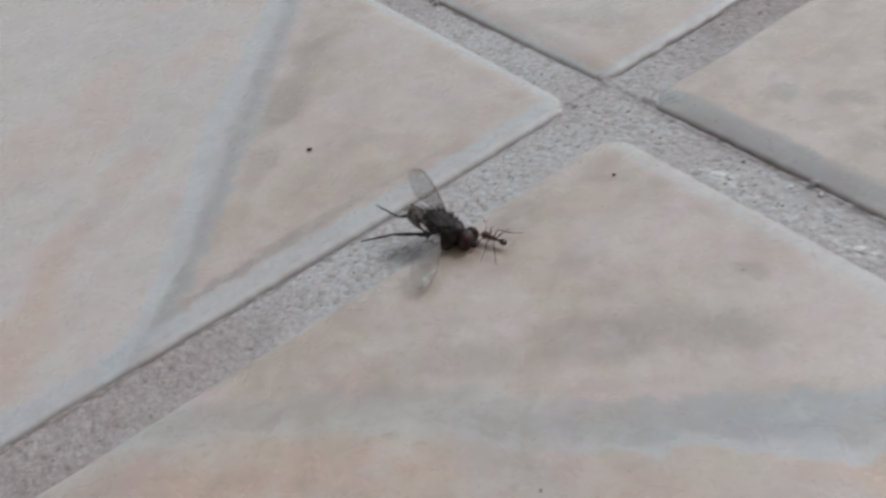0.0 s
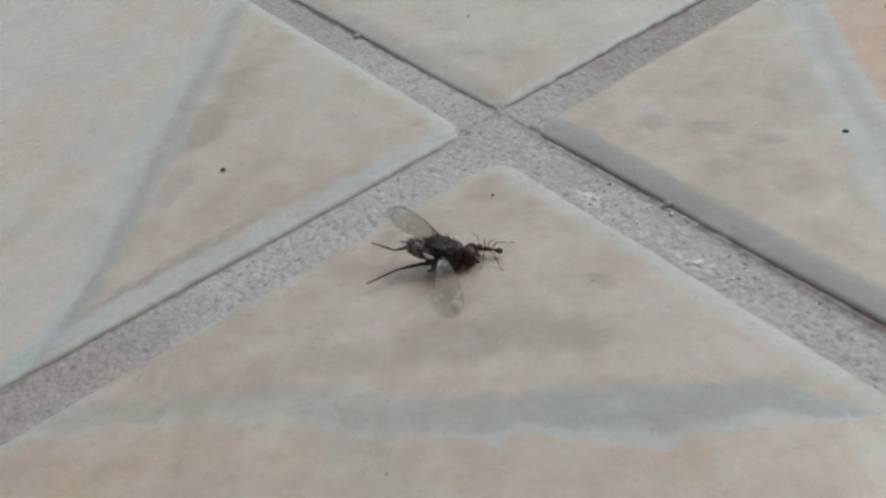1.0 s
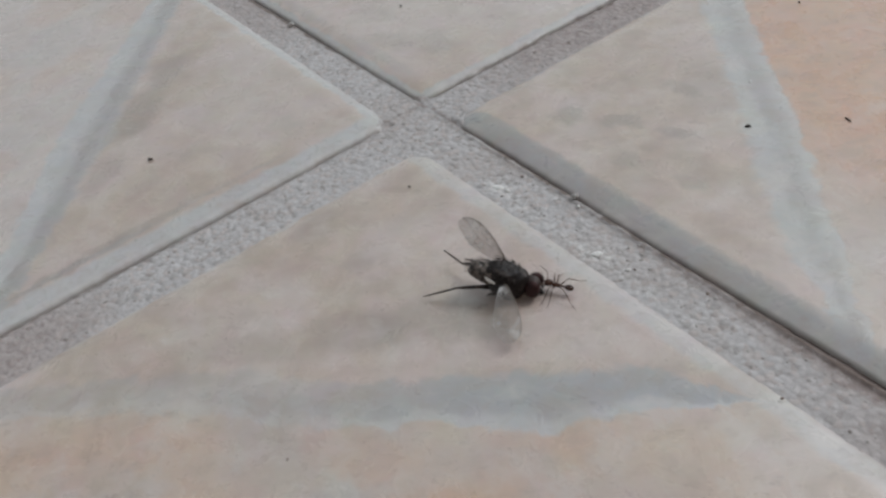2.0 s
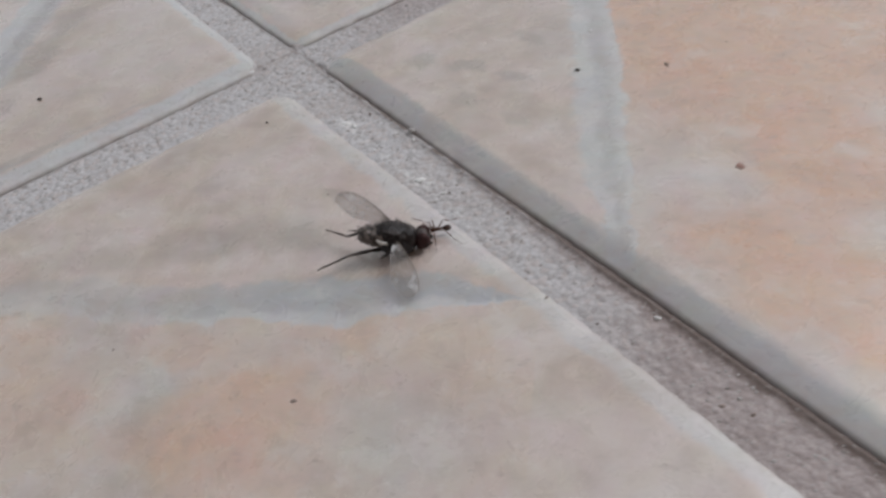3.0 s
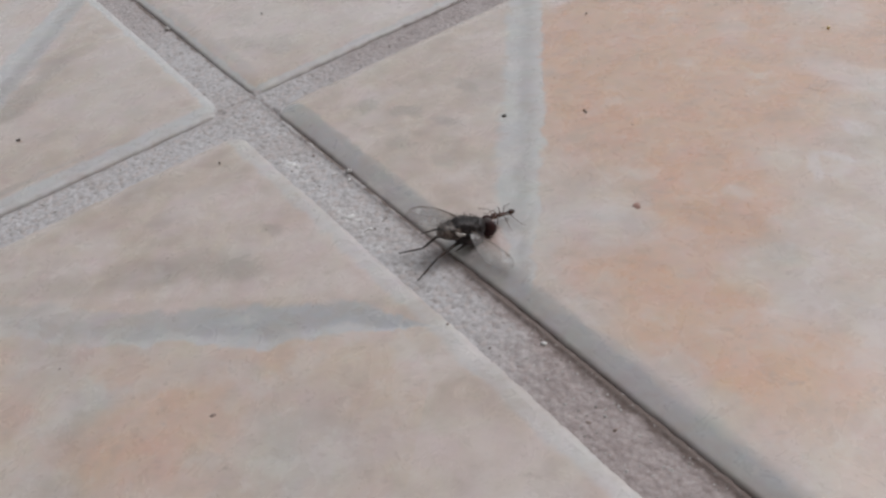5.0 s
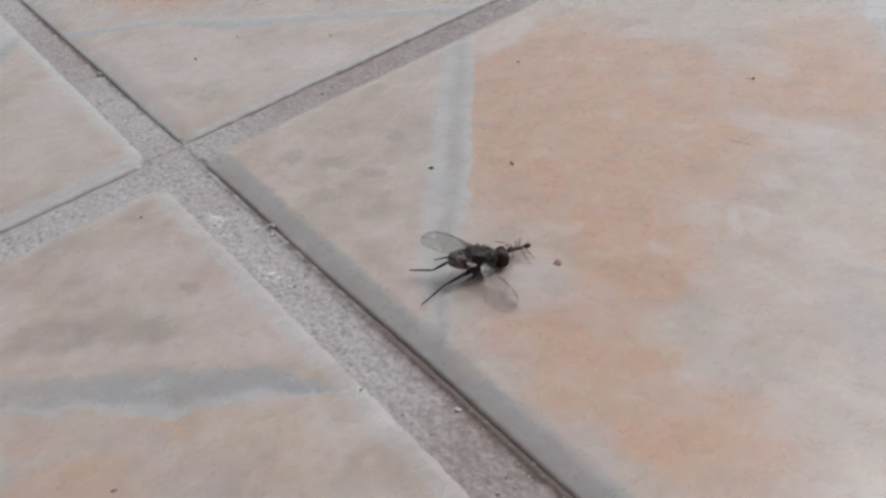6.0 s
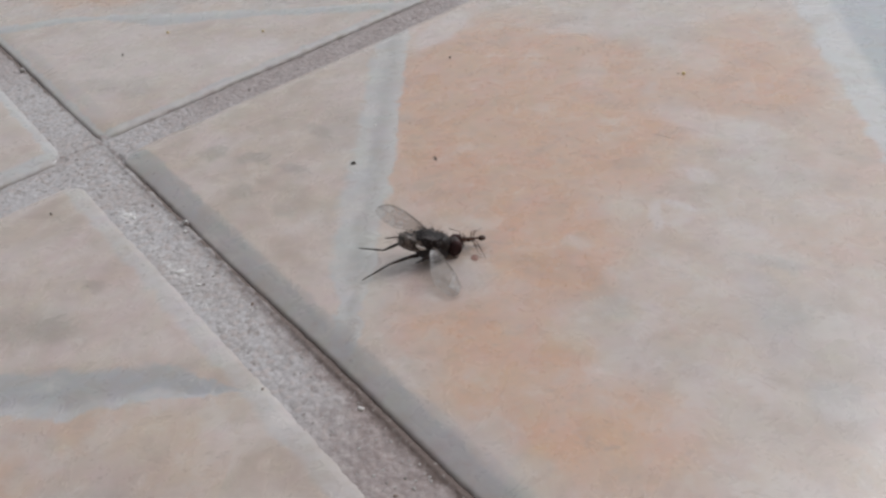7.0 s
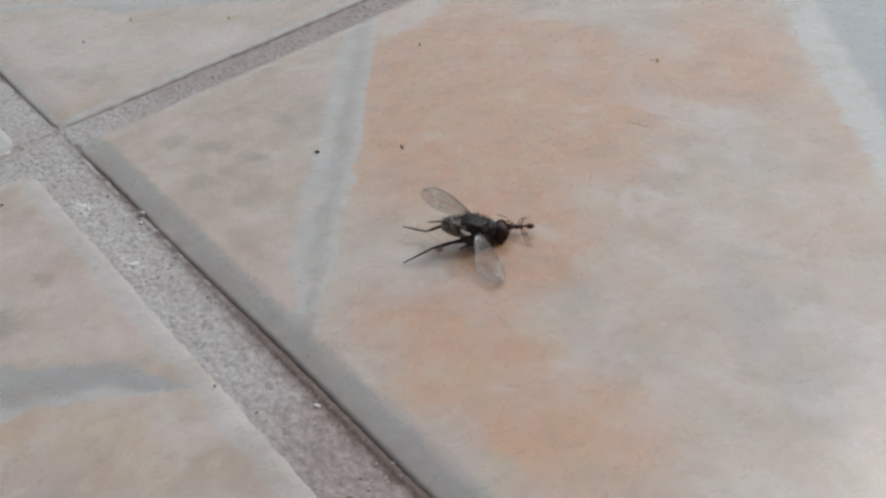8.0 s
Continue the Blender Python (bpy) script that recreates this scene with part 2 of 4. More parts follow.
T_VEIN = [(-0.1, (0.46, 0.45, 0.43)), (0.3, (0.44, 0.44, 0.43)), (0.7, (0.50, 0.50, 0.49)), (1.0, (0.58, 0.57, 0.55))]

tile_right = tile_material(
    "tile_glaze_peach", 1, 1,
    [(-60, 31.5), (-21, 32.7), (-2, 33.9), (16, 34.9), (28, 36.4), (35, 38.1), (60, 40)],
    [(-60, 35.5), (-26, 36.7), (-4, 38.2), (10, 39.4), (19, 39.6), (30, 40.0), (36, 40.3), (60, 43)],
    R_VEIN, 0.02, (6.7, 1, -0.3, 1, 0.5, 2.25),
    [(36, 36, 24, 17, -45, 1.0), (24, 45, 17, 14, -45, 0.8), (40, 49, 16, 11, -30, 0.75), (50, 40, 11, 9, 0, 0.65), (52, 60, 12, 9, -45, 0.65), (57, 24, 9, 7, -30, 0.6), (62, 34, 9, 6, -30, 0.25), (60, 19, 6, 9, 20, 0.6), (70, 10, 15, 6.5, 10, 0.85), (80, 8, 10, 5, 10, 0.3), (56, 11, 6, 3.5, 10, 0.4), (50, 67, 15, 10, -45, 0.6), (78, 42, 8, 4, 30, 0.3), (68, 55, 14, 6, -45, 0.3), (75, 24, 5, 3, 20, 0.25)],
    [(53, 11, 6.0, 4.5, 20, 0.5), (82, 27, 10, 5, 20, 0.3), (78, 30, 4, 2.0, 0, 0.5), (74, 34, 3, 1.6, 30, 0.6), (70, 48, 6, 3, 30, 0.5), (87, 24, 4, 2.5, 0, 0.6), (66, 21, 3, 2, 0, 0.5)],
    [(16.2, 8.2, 2.2, 1.4, 0, 0.8), (21, 10.9, 2.4, 1.4, 20, 0.8), (26.9, 12.9, 2.4, 1.3, 20, 0.8), (21.5, 19.4, 2.6, 1.5, 0, 0.7), (26.4, 6.5, 2, 1.4, 0, 0.7), (32.6, 8, 2, 1.4, 0, 0.6), (24, 22, 6, 4, -40, 0.5)],
    second=90.3, calm=0.45, veil=0.85, edge_tint=(0.34, 0.321, 0.316),
    light=[(62.7, 36.0, 2.4, 0.7, 20, 1.0), (62.0, 33.2, 3.0, 0.7, -48, 1.0), (61.0, 41.5, 1.9, 1.3, 0, 1.2), (64.3, 34.0, 1.6, 0.6, 60, 0.6), (37, 51, 5, 2, -45, 0.4), (55, 50, 8, 3, 10, 0.5), (45, 62, 6, 3, -40, 0.5), (53, 13, 6, 3.5, 30, 0.6), (69, 35, 5, 3, 20, 0.5), (12.2, 47, 7.5, 2.8, 108, 1.3), (26, 58, 5, 2, 30, 0.6)],
    arc=[(12.0, 2.15, 4.6, 0.85, 3, 0.9), (19, 2.2, 6.0, 0.8, 0, 0.9), (8.6, 1.4, 1.8, 0.8, 40, 0.8), (30, 2.0, 9.0, 0.8, 0, 0.75), (48, 1.9, 14, 0.8, 0, 0.6), (72, 1.9, 16, 0.8, 0, 0.5)])
tile_front = tile_material(
    "tile_glaze_buff", 1, -1,
    [(-60, 42), (-31, 42.4), (-24, 40.1), (-18, 40.4), (-10, 41.1), (-1.5, 41.9), (8, 40.9), (17, 41.7), (30, 43), (60, 46)],
    [(-60, 42.3), (-31, 42.7), (-22, 43.6), (-15, 45.0), (-10, 44.5), (-2, 45.3), (7, 44.8), (16, 44.3), (31, 46.2), (60, 48)],
    B_VEIN, 0.2, (8.4, 1, -6.0, -1, 0.6, 2.3),
    [(36, -31.5, 6, 2, 45, 0.28), (45, -22, 5, 2, 45, 0.25), (46, -32, 5, 9, -25, 0.55), (24, -44, 7, 3, 45, 0.35), (17, -55, 9, 5, 45, 0.4), (34, -43, 6, 4, 0, 0.28), (62, -15, 10, 7, 0, 0.15), (54, -36, 9, 6, 10, 0.28), (50, -18, 8, 5, 45, 0.15)],
    [(40, -36, 5, 4, 0, 0.6), (57, -22, 6, 5, 0, 0.35), (30, -50, 6, 4, 30, 0.5)],
    [(30, -19.5, 7.0, 3.0, 48, 0.62), (32, -17.5, 3.0, 1.6, 30, 0.4), (26, -25.5, 5, 2.4, 45, 0.6), (21, -33, 5, 2, 45, 0.5), (12, -20.8, 2, 4, 20, 0.45), (30, -12, 1.4, 1, 0, 0.7), (19, -20, 2, 2, 0, 0.4)], veil=0.66, edge_tint=(0.515, 0.505, 0.50), fade=(8, -16, 0.42, 1.0), calm=0.6, light=[(27.3, -24.6, 1.5, 0.8, 60, 0.4), (26.4, -23.8, 0.9, 0.5, 20, 0.35), (19.5, -31, 3.5, 1.4, 45, 0.5), (20, -18, 2.6, 1.6, 30, 0.5)])
tile_left = tile_material(
    "tile_glaze_ivory", -1, -1,
    [(-60, 45), (-34, 35.3), (-22, 35.8), (-5.6, 37), (13.4, 39.5), (32.5, 41.7), (60, 44)],
    [(-60, 47), (-34, 38.3), (-20, 40.1), (-4, 43.1), (14, 44.5), (35.5, 46.7), (60, 49)],
    L_VEIN, 0.12, (1.6, -1, -5.2, -1, 2.6, 1.5),
    [(-18, -54, 7, 4, 135, 0.42), (-46, -40, 9, 5, 135, 0.36), (-36, -46, 7, 4, 120, 0.34), (-67, -21, 9, 6, 135, 0.4), (-9, -61, 7, 5, 135, 0.42), (-44, -28, 7, 4, 120, 0.3), (-55, -15, 8, 5, 130, 0.32), (-26, -44, 6, 3, 135, 0.3), (-40, -55, 10, 6, 135, 0.35)],
    [(-30, -40, 8, 4, 135, 0.35), (-55, -28, 8, 4, 135, 0.4), (-22, -48, 5, 2, 135, 0.4), (-60, -40, 9, 3, 135, 0.35)],
    [(-24, -26, 6, 3, 135, 0.9), (-31, -19, 5, 2.6, 135, 0.8), (-15, -34, 5, 2, 135, 0.5), (-7, -14, 3, 2, 0, 0.4), (-2.0, -38, 14, 0.9, 92, 0.8)], calm=0.3, mottle=0.6, pale=(0.64, 0.568, 0.532), veil=0.7, edge_tint=(0.55, 0.57, 0.582), fade=(60, -60, 0.9, 0.9),
    # light: pinkish white print, with some far-side brightness painted in as well
    light=[(-45, -45, 44, 24, 135, 0.35), (-14, -12, 14, 9, 135, 0.55), (-26, -9, 9, 4, 135, 0.5)], arc=[(-1.7, -40, 9, 0.5, 90, 0.6), (-2.0, -24, 8, 0.4, 90, 0.4)])
tile_back = tile_material(
    "tile_glaze_sand", -1, 1,
    [(-60, 34), (-28, 33.9), (-19, 35.9), (-2.4, 32.6), (6, 33.5), (24.5, 33), (60, 33)],
    [(-60, 36), (-33, 35.8), (-19, 37.6), (-2.4, 36.3), (6, 36), (24.5, 35.4), (60, 36)],
    T_VEIN, 0.1, (0.7, -1, -0.3, 1, 1.2, 1.0),
    [(-50, 22, 20, 10, 45, 1.0), (-30, 44, 20, 10, 45, 1.0), (-70, 40, 40, 20, 45, 0.6)],
    [(-60, 50, 20, 10, 0, 0.4)],
    # light: cream print, plus the far side's brightness put into the colour
    [(-9, 8, 5, 3, 30, 0.8), (-14, 5, 4, 2, 20, 0.6), (-22, 8, 4, 3, 0, 0.5)], veil=0.85, edge_tint=(0.54, 0.535, 0.525), mottle=0.7, light=[(-12, 14, 18, 9, 45, 0.55), (-4, 26, 10, 5, 45, 0.5), (-30, 14, 12, 6, 45, 0.5)], arc=[(-12, 2.2, 9, 1.0, 0, 0.35), (-30, 2.0, 8, 1.0, 0, 0.35)])
def grout_material():
    g = Nodes("cement_grout")
    p = g.place()
    fine, grain, big = g.noise(p, 2.8, 5.0, 0.65), g.noise(p, 1.1, 5.0, 0.7), g.noise(p, 0.09, 3.0, 0.5)
    shaken = g.warp(p, 1.6, 0.5)
    pebbles = g.cells(shaken, 1.9)
    tone = g.node("ShaderNodeSeparateColor")
    g.put(tone.inputs[0], g.cells(shaken, 1.9, "F1", "Color"))
    color = g.mix(g.step(grain, 0.34, 0.66), (0.565, 0.545, 0.545), (0.485, 0.465, 0.463))
    # single sand grains: some pale, some pinkish, some dark
    color = g.mix(g.math("MULTIPLY", g.step(tone.outputs[0], 0.62, 0.72), 0.2), color, (0.62, 0.605, 0.59))
    color = g.mix(g.math("MULTIPLY", g.step(tone.outputs[1], 0.72, 0.80), 0.3), color, (0.50, 0.395, 0.345))
    color = g.mix(g.math("MULTIPLY", g.step(tone.outputs[2], 0.90, 0.94), 0.4), color, (0.21, 0.185, 0.17))
    color = g.mix(g.math("MULTIPLY", g.step(big, 0.5, 0.66), 0.25), color, (0.40, 0.34, 0.31))
    # browner stretches of grout, with a narrow band beside the right-hand tile
    browner = g.blobs(g.warp(p, 0.2, 6.0), [(84, -3, 30, 9, 0, 1.0), (64, -1.2, 30, 1.6, 0, 0.5), (5, -62, 9, 22, 0, 0.8), (4, 34, 6, 30, 0, 0.75), (-45, -3, 20, 7, 0, 0.5)])
    color = g.mix(g.math("MULTIPLY", browner, 0.8), color, g.mix(g.step(grain, 0.35, 0.65), (0.42, 0.35, 0.33), (0.30, 0.24, 0.225)))
    # dirt in the cracks, and the shade under the tile edges painted with it
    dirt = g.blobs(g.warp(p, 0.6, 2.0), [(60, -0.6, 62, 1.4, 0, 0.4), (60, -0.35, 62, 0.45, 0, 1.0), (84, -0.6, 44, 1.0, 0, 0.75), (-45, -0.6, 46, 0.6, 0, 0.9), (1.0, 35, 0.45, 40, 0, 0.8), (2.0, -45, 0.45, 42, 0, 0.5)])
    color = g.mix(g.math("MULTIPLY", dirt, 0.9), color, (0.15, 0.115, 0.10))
    lime = g.blobs(g.warp(p, 0.9, 1.6), [(20, -4.5, 2.6, 1.0, 10, 1.0), (33.2, -4.6, 2.8, 1.0, 10, 1.0), (27, -5.0, 7, 0.7, 0, 0.6), (38, -5.0, 5, 0.6, 0, 0.6), (24, -1.5, 3, 0.5, 0, 0.4)])
    color = g.mix(g.math("MULTIPLY", lime, g.step(grain, 0.38, 0.6, 0.65, 0.1)), color, (0.74, 0.73, 0.715))
    # pits between the grains, their shade put into the colour
    pit_shade = g.step(g.math("ADD", pebbles, g.math("MULTIPLY_ADD", grain, 0.5, -0.25)), 0.42, 0.66)
    color = g.mix(g.math("MULTIPLY", pit_shade, 0.14), color, (0.20, 0.175, 0.16))
    color = g.mix(g.math("MULTIPLY", g.step(fine, 0.42, 0.30), 0.35), color, (0.64, 0.62, 0.60))
    relief = g.math("SUBTRACT", g.math("ADD", fine, g.math("MULTIPLY", grain, 0.8)), g.math("MULTIPLY", pebbles, 1.6))
    return g.finish(color, 0.92, relief, 0.00018, 0.36, spec=0.2)


def grain_material():
    """Loose sand: each grain its own tone."""
    g = Nodes("sand_grain_mixed")
    pick = g.node("ShaderNodeNewGeometry").outputs["Random Per Island"]
    color = g.ramp(pick, [(0.0, (0.20, 0.175, 0.165)), (0.12, (0.33, 0.305, 0.29)), (0.30, (0.42, 0.40, 0.385)), (0.8, (0.43, 0.412, 0.40)), (1.0, (0.47, 0.45, 0.435))])
    return g.finish(g.mix(g.math("MULTIPLY", g.noise(g.place(), 6.0), 0.3), color, (0.42, 0.36, 0.32)), 0.85, spec=0.3)


def plain_material(name, a, b, scale, rough, bump=0.3, depth=0.00005, spec=0.5, metal=0.0, lo=0.4, hi=0.65):
    g = Nodes(name)
    p = g.local()
    n1, n2 = g.noise(p, scale, 4.0, 0.6), g.noise(p, scale * 5, 3.0, 0.6)
    color = g.mix(g.step(n1, lo, hi), a, b)
    color = g.mix(g.math("MULTIPLY", g.step(n2, 0.5, 0.7), 0.3), color, b)
    r = g.math("MULTIPLY_ADD", n1, 0.2, rough - 0.1)
    return g.finish(color, r, g.math("ADD", n1, g.math("MULTIPLY", n2, 0.5)), depth, bump, metal, spec)


def thorax_material():
    """Blue-black shell with four rubbed stripes of grey dust along it."""
    g = Nodes("fly_thorax_shell")
    p = g.local()
    xyz = g.node("ShaderNodeSeparateXYZ")
    g.put(xyz.inputs[0], g.warp(p, 1.2, 0.5))
    n1, n2 = g.noise(p, 1.3, 4.0, 0.6), g.noise(p, 6.0, 3.0, 0.6)
    lines = g.math("SINE", g.math("MULTIPLY_ADD", xyz.outputs[1], 6.6, 1.3))
    dust = g.math("MULTIPLY", g.step(lines, 0.1, 0.8), g.step(n1, 0.42, 0.62))
    color = g.mix(g.math("MULTIPLY", dust, 0.75), (0.011, 0.0075, 0.007), (0.095, 0.079, 0.073))
    color = g.mix(g.math("MULTIPLY", g.step(n2, 0.55, 0.72), 0.45), color, (0.13, 0.118, 0.112))
    return g.finish(color, g.math("MULTIPLY_ADD", n1, 0.3, 0.22), g.math("ADD", n1, g.math("MULTIPLY", n2, 0.7)), 0.00012, 0.9, spec=0.3)


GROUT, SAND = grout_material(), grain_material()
tile_plain = plain_material("tile_glaze_plain", PALE, TAN_DARK, 0.03, 0.5, 0.2)
MORTAR = plain_material("mortar_bed", (0.3, 0.28, 0.26), (0.22, 0.2, 0.19), 0.05, 0.9)
SOIL = plain_material("bare_ground", (0.25, 0.23, 0.2), (0.18, 0.16, 0.14), 0.002, 0.95)
PLASTER = plain_material("wall_plaster", (0.42, 0.29, 0.225), (0.36, 0.245, 0.19), 0.02, 0.9)
GRAIN = plain_material("sand_grain", (0.53, 0.515, 0.50), (0.38, 0.36, 0.345), 0.7, 0.8, 0.0, spec=0.2)
CRUMB_WHITE = plain_material("lime_chip", (0.75, 0.74, 0.72), (0.62, 0.6, 0.57), 2.0, 0.8)
CRUMB_DARK = plain_material("dark_dirt", (0.035, 0.028, 0.025), (0.07, 0.05, 0.04), 3.0, 0.8)
CRUMB_RED = plain_material("dried_drop", (0.27, 0.15, 0.12), (0.36, 0.225, 0.185), 2.0, 0.7)
CRUMB_BROWN = plain_material("brown_dirt", (0.22, 0.165, 0.14), (0.30, 0.24, 0.205), 2.0, 0.85)
CRUMB_YELLOW = plain_material("yellow_grain", (0.72, 0.58, 0.26), (0.60, 0.46, 0.20), 2.0, 0.6)
THORAX = thorax_material()
ABDOMEN = plain_material("fly_abdomen_shell", (0.20, 0.165, 0.14), (0.026, 0.02, 0.018), 2.1, 0.4, 0.8, spec=0.45, lo=0.40, hi=0.62)
FLY_HEAD = plain_material("fly_head_shell", (0.03, 0.024, 0.022), (0.09, 0.07, 0.064), 1.4, 0.5, spec=0.3)
EYE_RED = plain_material("fly_eye_facets", (0.048, 0.021, 0.02), (0.026, 0.012, 0.012), 2.0, 0.55, 0.3, spec=0.18)
FLY_LEG = plain_material("fly_leg_shell", (0.014, 0.010, 0.008), (0.05, 0.028, 0.018), 1.5, 0.4)
CALYPTER = plain_material("fly_calypter_skin", (0.70, 0.67, 0.62), (0.45, 0.41, 0.37), 1.6, 0.5, lo=0.5, hi=0.72)
ROOT = plain_material("wing_root_skin", (0.27, 0.245, 0.22), (0.11, 0.09, 0.08), 2.0, 0.5)
VEIN_BROWN = plain_material("wing_vein", (0.20, 0.165, 0.14), (0.27, 0.23, 0.195), 2.0, 0.5)
ANT_BROWN = plain_material("ant_shell", (0.075, 0.028, 0.014), (0.035, 0.014, 0.008), 2.2, 0.3)
ANT_DARK = plain_material("ant_gaster_shell", (0.030, 0.014, 0.010), (0.05, 0.022, 0.013), 2.2, 0.25)
ANT_LEG = plain_material("ant_leg_shell", (0.11, 0.045, 0.022), (0.06, 0.026, 0.014), 2.5, 0.4)


def wing_material():
    g = Nodes("wing_membrane")
    p = g.local()
    n = g.noise(p, 0.9, 3.0, 0.5)
    streak = g.step(g.noise(g.warp(p, 0.6, 0.8), 0.75, 2.0, 0.5), 0.48, 0.66)
    g.finish(g.mix(streak, (0.34, 0.32, 0.305), (0.68, 0.665, 0.65)), 0.32, g.noise(p, 2.2, 3.0), 0.00008, 0.4, spec=0.45)
    clear = g.node("ShaderNodeBsdfTransparent")
    clear.inputs[0].default_value = (0.93, 0.92, 0.91, 1)
    mixer = g.node("ShaderNodeMixShader")
    g.put(mixer.inputs[0], g.math("ADD", g.math("MULTIPLY_ADD", n, 0.2, 0.21), g.math("MULTIPLY", streak, 0.24)))
    g.put(mixer.inputs[1], clear.outputs[0])
    g.put(mixer.inputs[2], g.bsdf.outputs[0])
    out = g.tree.nodes["Material Output"]
    g.put(out.inputs["Surface"], mixer.outputs[0])
    return g.mat


WING = wing_material()


# ---- mesh helpers ----
def mesh_from(name, verts, faces, material, smooth=True):
    me = bpy.data.meshes.new(name)
    me.from_pydata([tuple(v) for v in verts], [], faces)
    me.materials.append(material)
    me.polygons.foreach_set("use_smooth", [smooth] * len(me.polygons))
    me.update()
    return me


def part(name, bm, material, parent, label="", smooth=True):
    """One bmesh as one mesh object under a thing or a part."""
    me = bpy.data.meshes.new(name)
    bmesh.ops.recalc_face_normals(bm, faces=bm.faces[:])
    bm.to_mesh(me)
    bm.free()
    me.materials.append(material)
    me.polygons.foreach_set("use_smooth", [smooth] * len(me.polygons))
    ob = new(name, me)
    ob.parent = parent
    return tagged(ob, label)


def axes(x, up=(0, 0, 1)):
    """A turn whose x axis points along x."""
    a = Vector(x).normalized()
    b = Vector(up).cross(a)
    b = (b if b.length > 1e-6 else Vector((0, 1, 0))).normalized()
    return Matrix((a, b, a.cross(b))).transposed().to_4x4()


def lathe(bm, profile, m, seg=18, sy=1.0, sz=1.0):
    """A body turned round its x axis: profile of (x, radius) in mm, closed at both ends."""
    rings = []
    for x, r in profile:
        rings.append([bm.verts.new(m @ Vector((x * MM, math.cos(a) * r * sy * MM, math.sin(a) * r * sz * MM))) for a in (2 * math.pi * i / seg for i in range(seg))])
    for a, b in zip(rings, rings[1:]):
        for i in range(seg):
            bm.faces.new((a[i], a[(i + 1) % seg], b[(i + 1) % seg], b[i]))
    bm.faces.new(rings[0][::-1]), bm.faces.new(rings[-1])


def oval(x0, x1, r, steps=9, power=0.5):
    """The profile of a rounded body from x0 to x1."""
    return [(x0 + (x1 - x0) * (1 - math.cos(math.pi * i / steps)) / 2, max(0.03 * r, r * math.sin(math.pi * i / steps) ** (2 * power))) for i in range(steps + 1)]


def ball(bm, centre, radii, m=Matrix(), seg=20, rings=12):
    s = Matrix.Diagonal((radii[0] * MM, radii[1] * MM, radii[2] * MM, 1))
    bmesh.ops.create_uvsphere(bm, u_segments=seg, v_segments=rings, radius=1.0, matrix=Matrix.Translation(Vector(centre) * MM) @ m @ s)


def tube(bm, points, radii, seg=7):
    """A jointed tube through points, in mm."""
    pts = [Vector(p) * MM for p in points]
    rings = []
    for i, p in enumerate(pts):
        d = (pts[min(i + 1, len(pts) - 1)] - pts[max(i - 1, 0)]).normalized()
        t = axes(d, (0, 0, 1) if abs(d.z) < 0.9 else (0, 1, 0))
        rings.append([bm.verts.new(p + t @ Vector((0, math.cos(a), math.sin(a))) * radii[i] * MM) for a in (2 * math.pi * k / seg for k in range(seg))])
    for a, b in zip(rings, rings[1:]):
        for i in range(seg):
            bm.faces.new((a[i], a[(i + 1) % seg], b[(i + 1) % seg], b[i]))
    bm.faces.new(rings[0][::-1]), bm.faces.new(rings[-1])


def limb(joints, radii, steps=4):
    """Points and radii of a leg that bends at its joints, swollen between them."""
    pts, rr = [], []
    for i in range(len(joints) - 1):
        a, b = Vector(joints[i]), Vector(joints[i + 1])
        for k in range(steps):
            u = k / steps
            pts.append(a.lerp(b, u))
            rr.append((radii[i] * (1 - u) + radii[i + 1] * u) * (0.82 + 0.3 * math.sin(math.pi * u)))
    pts.append(Vector(joints[-1]))
    rr.append(radii[-1])
    return pts, rr


# ---- the floor ----
TILE, DEPTH = 300.0, 8.0
BED = -0.60                      # the grout's level below the glaze


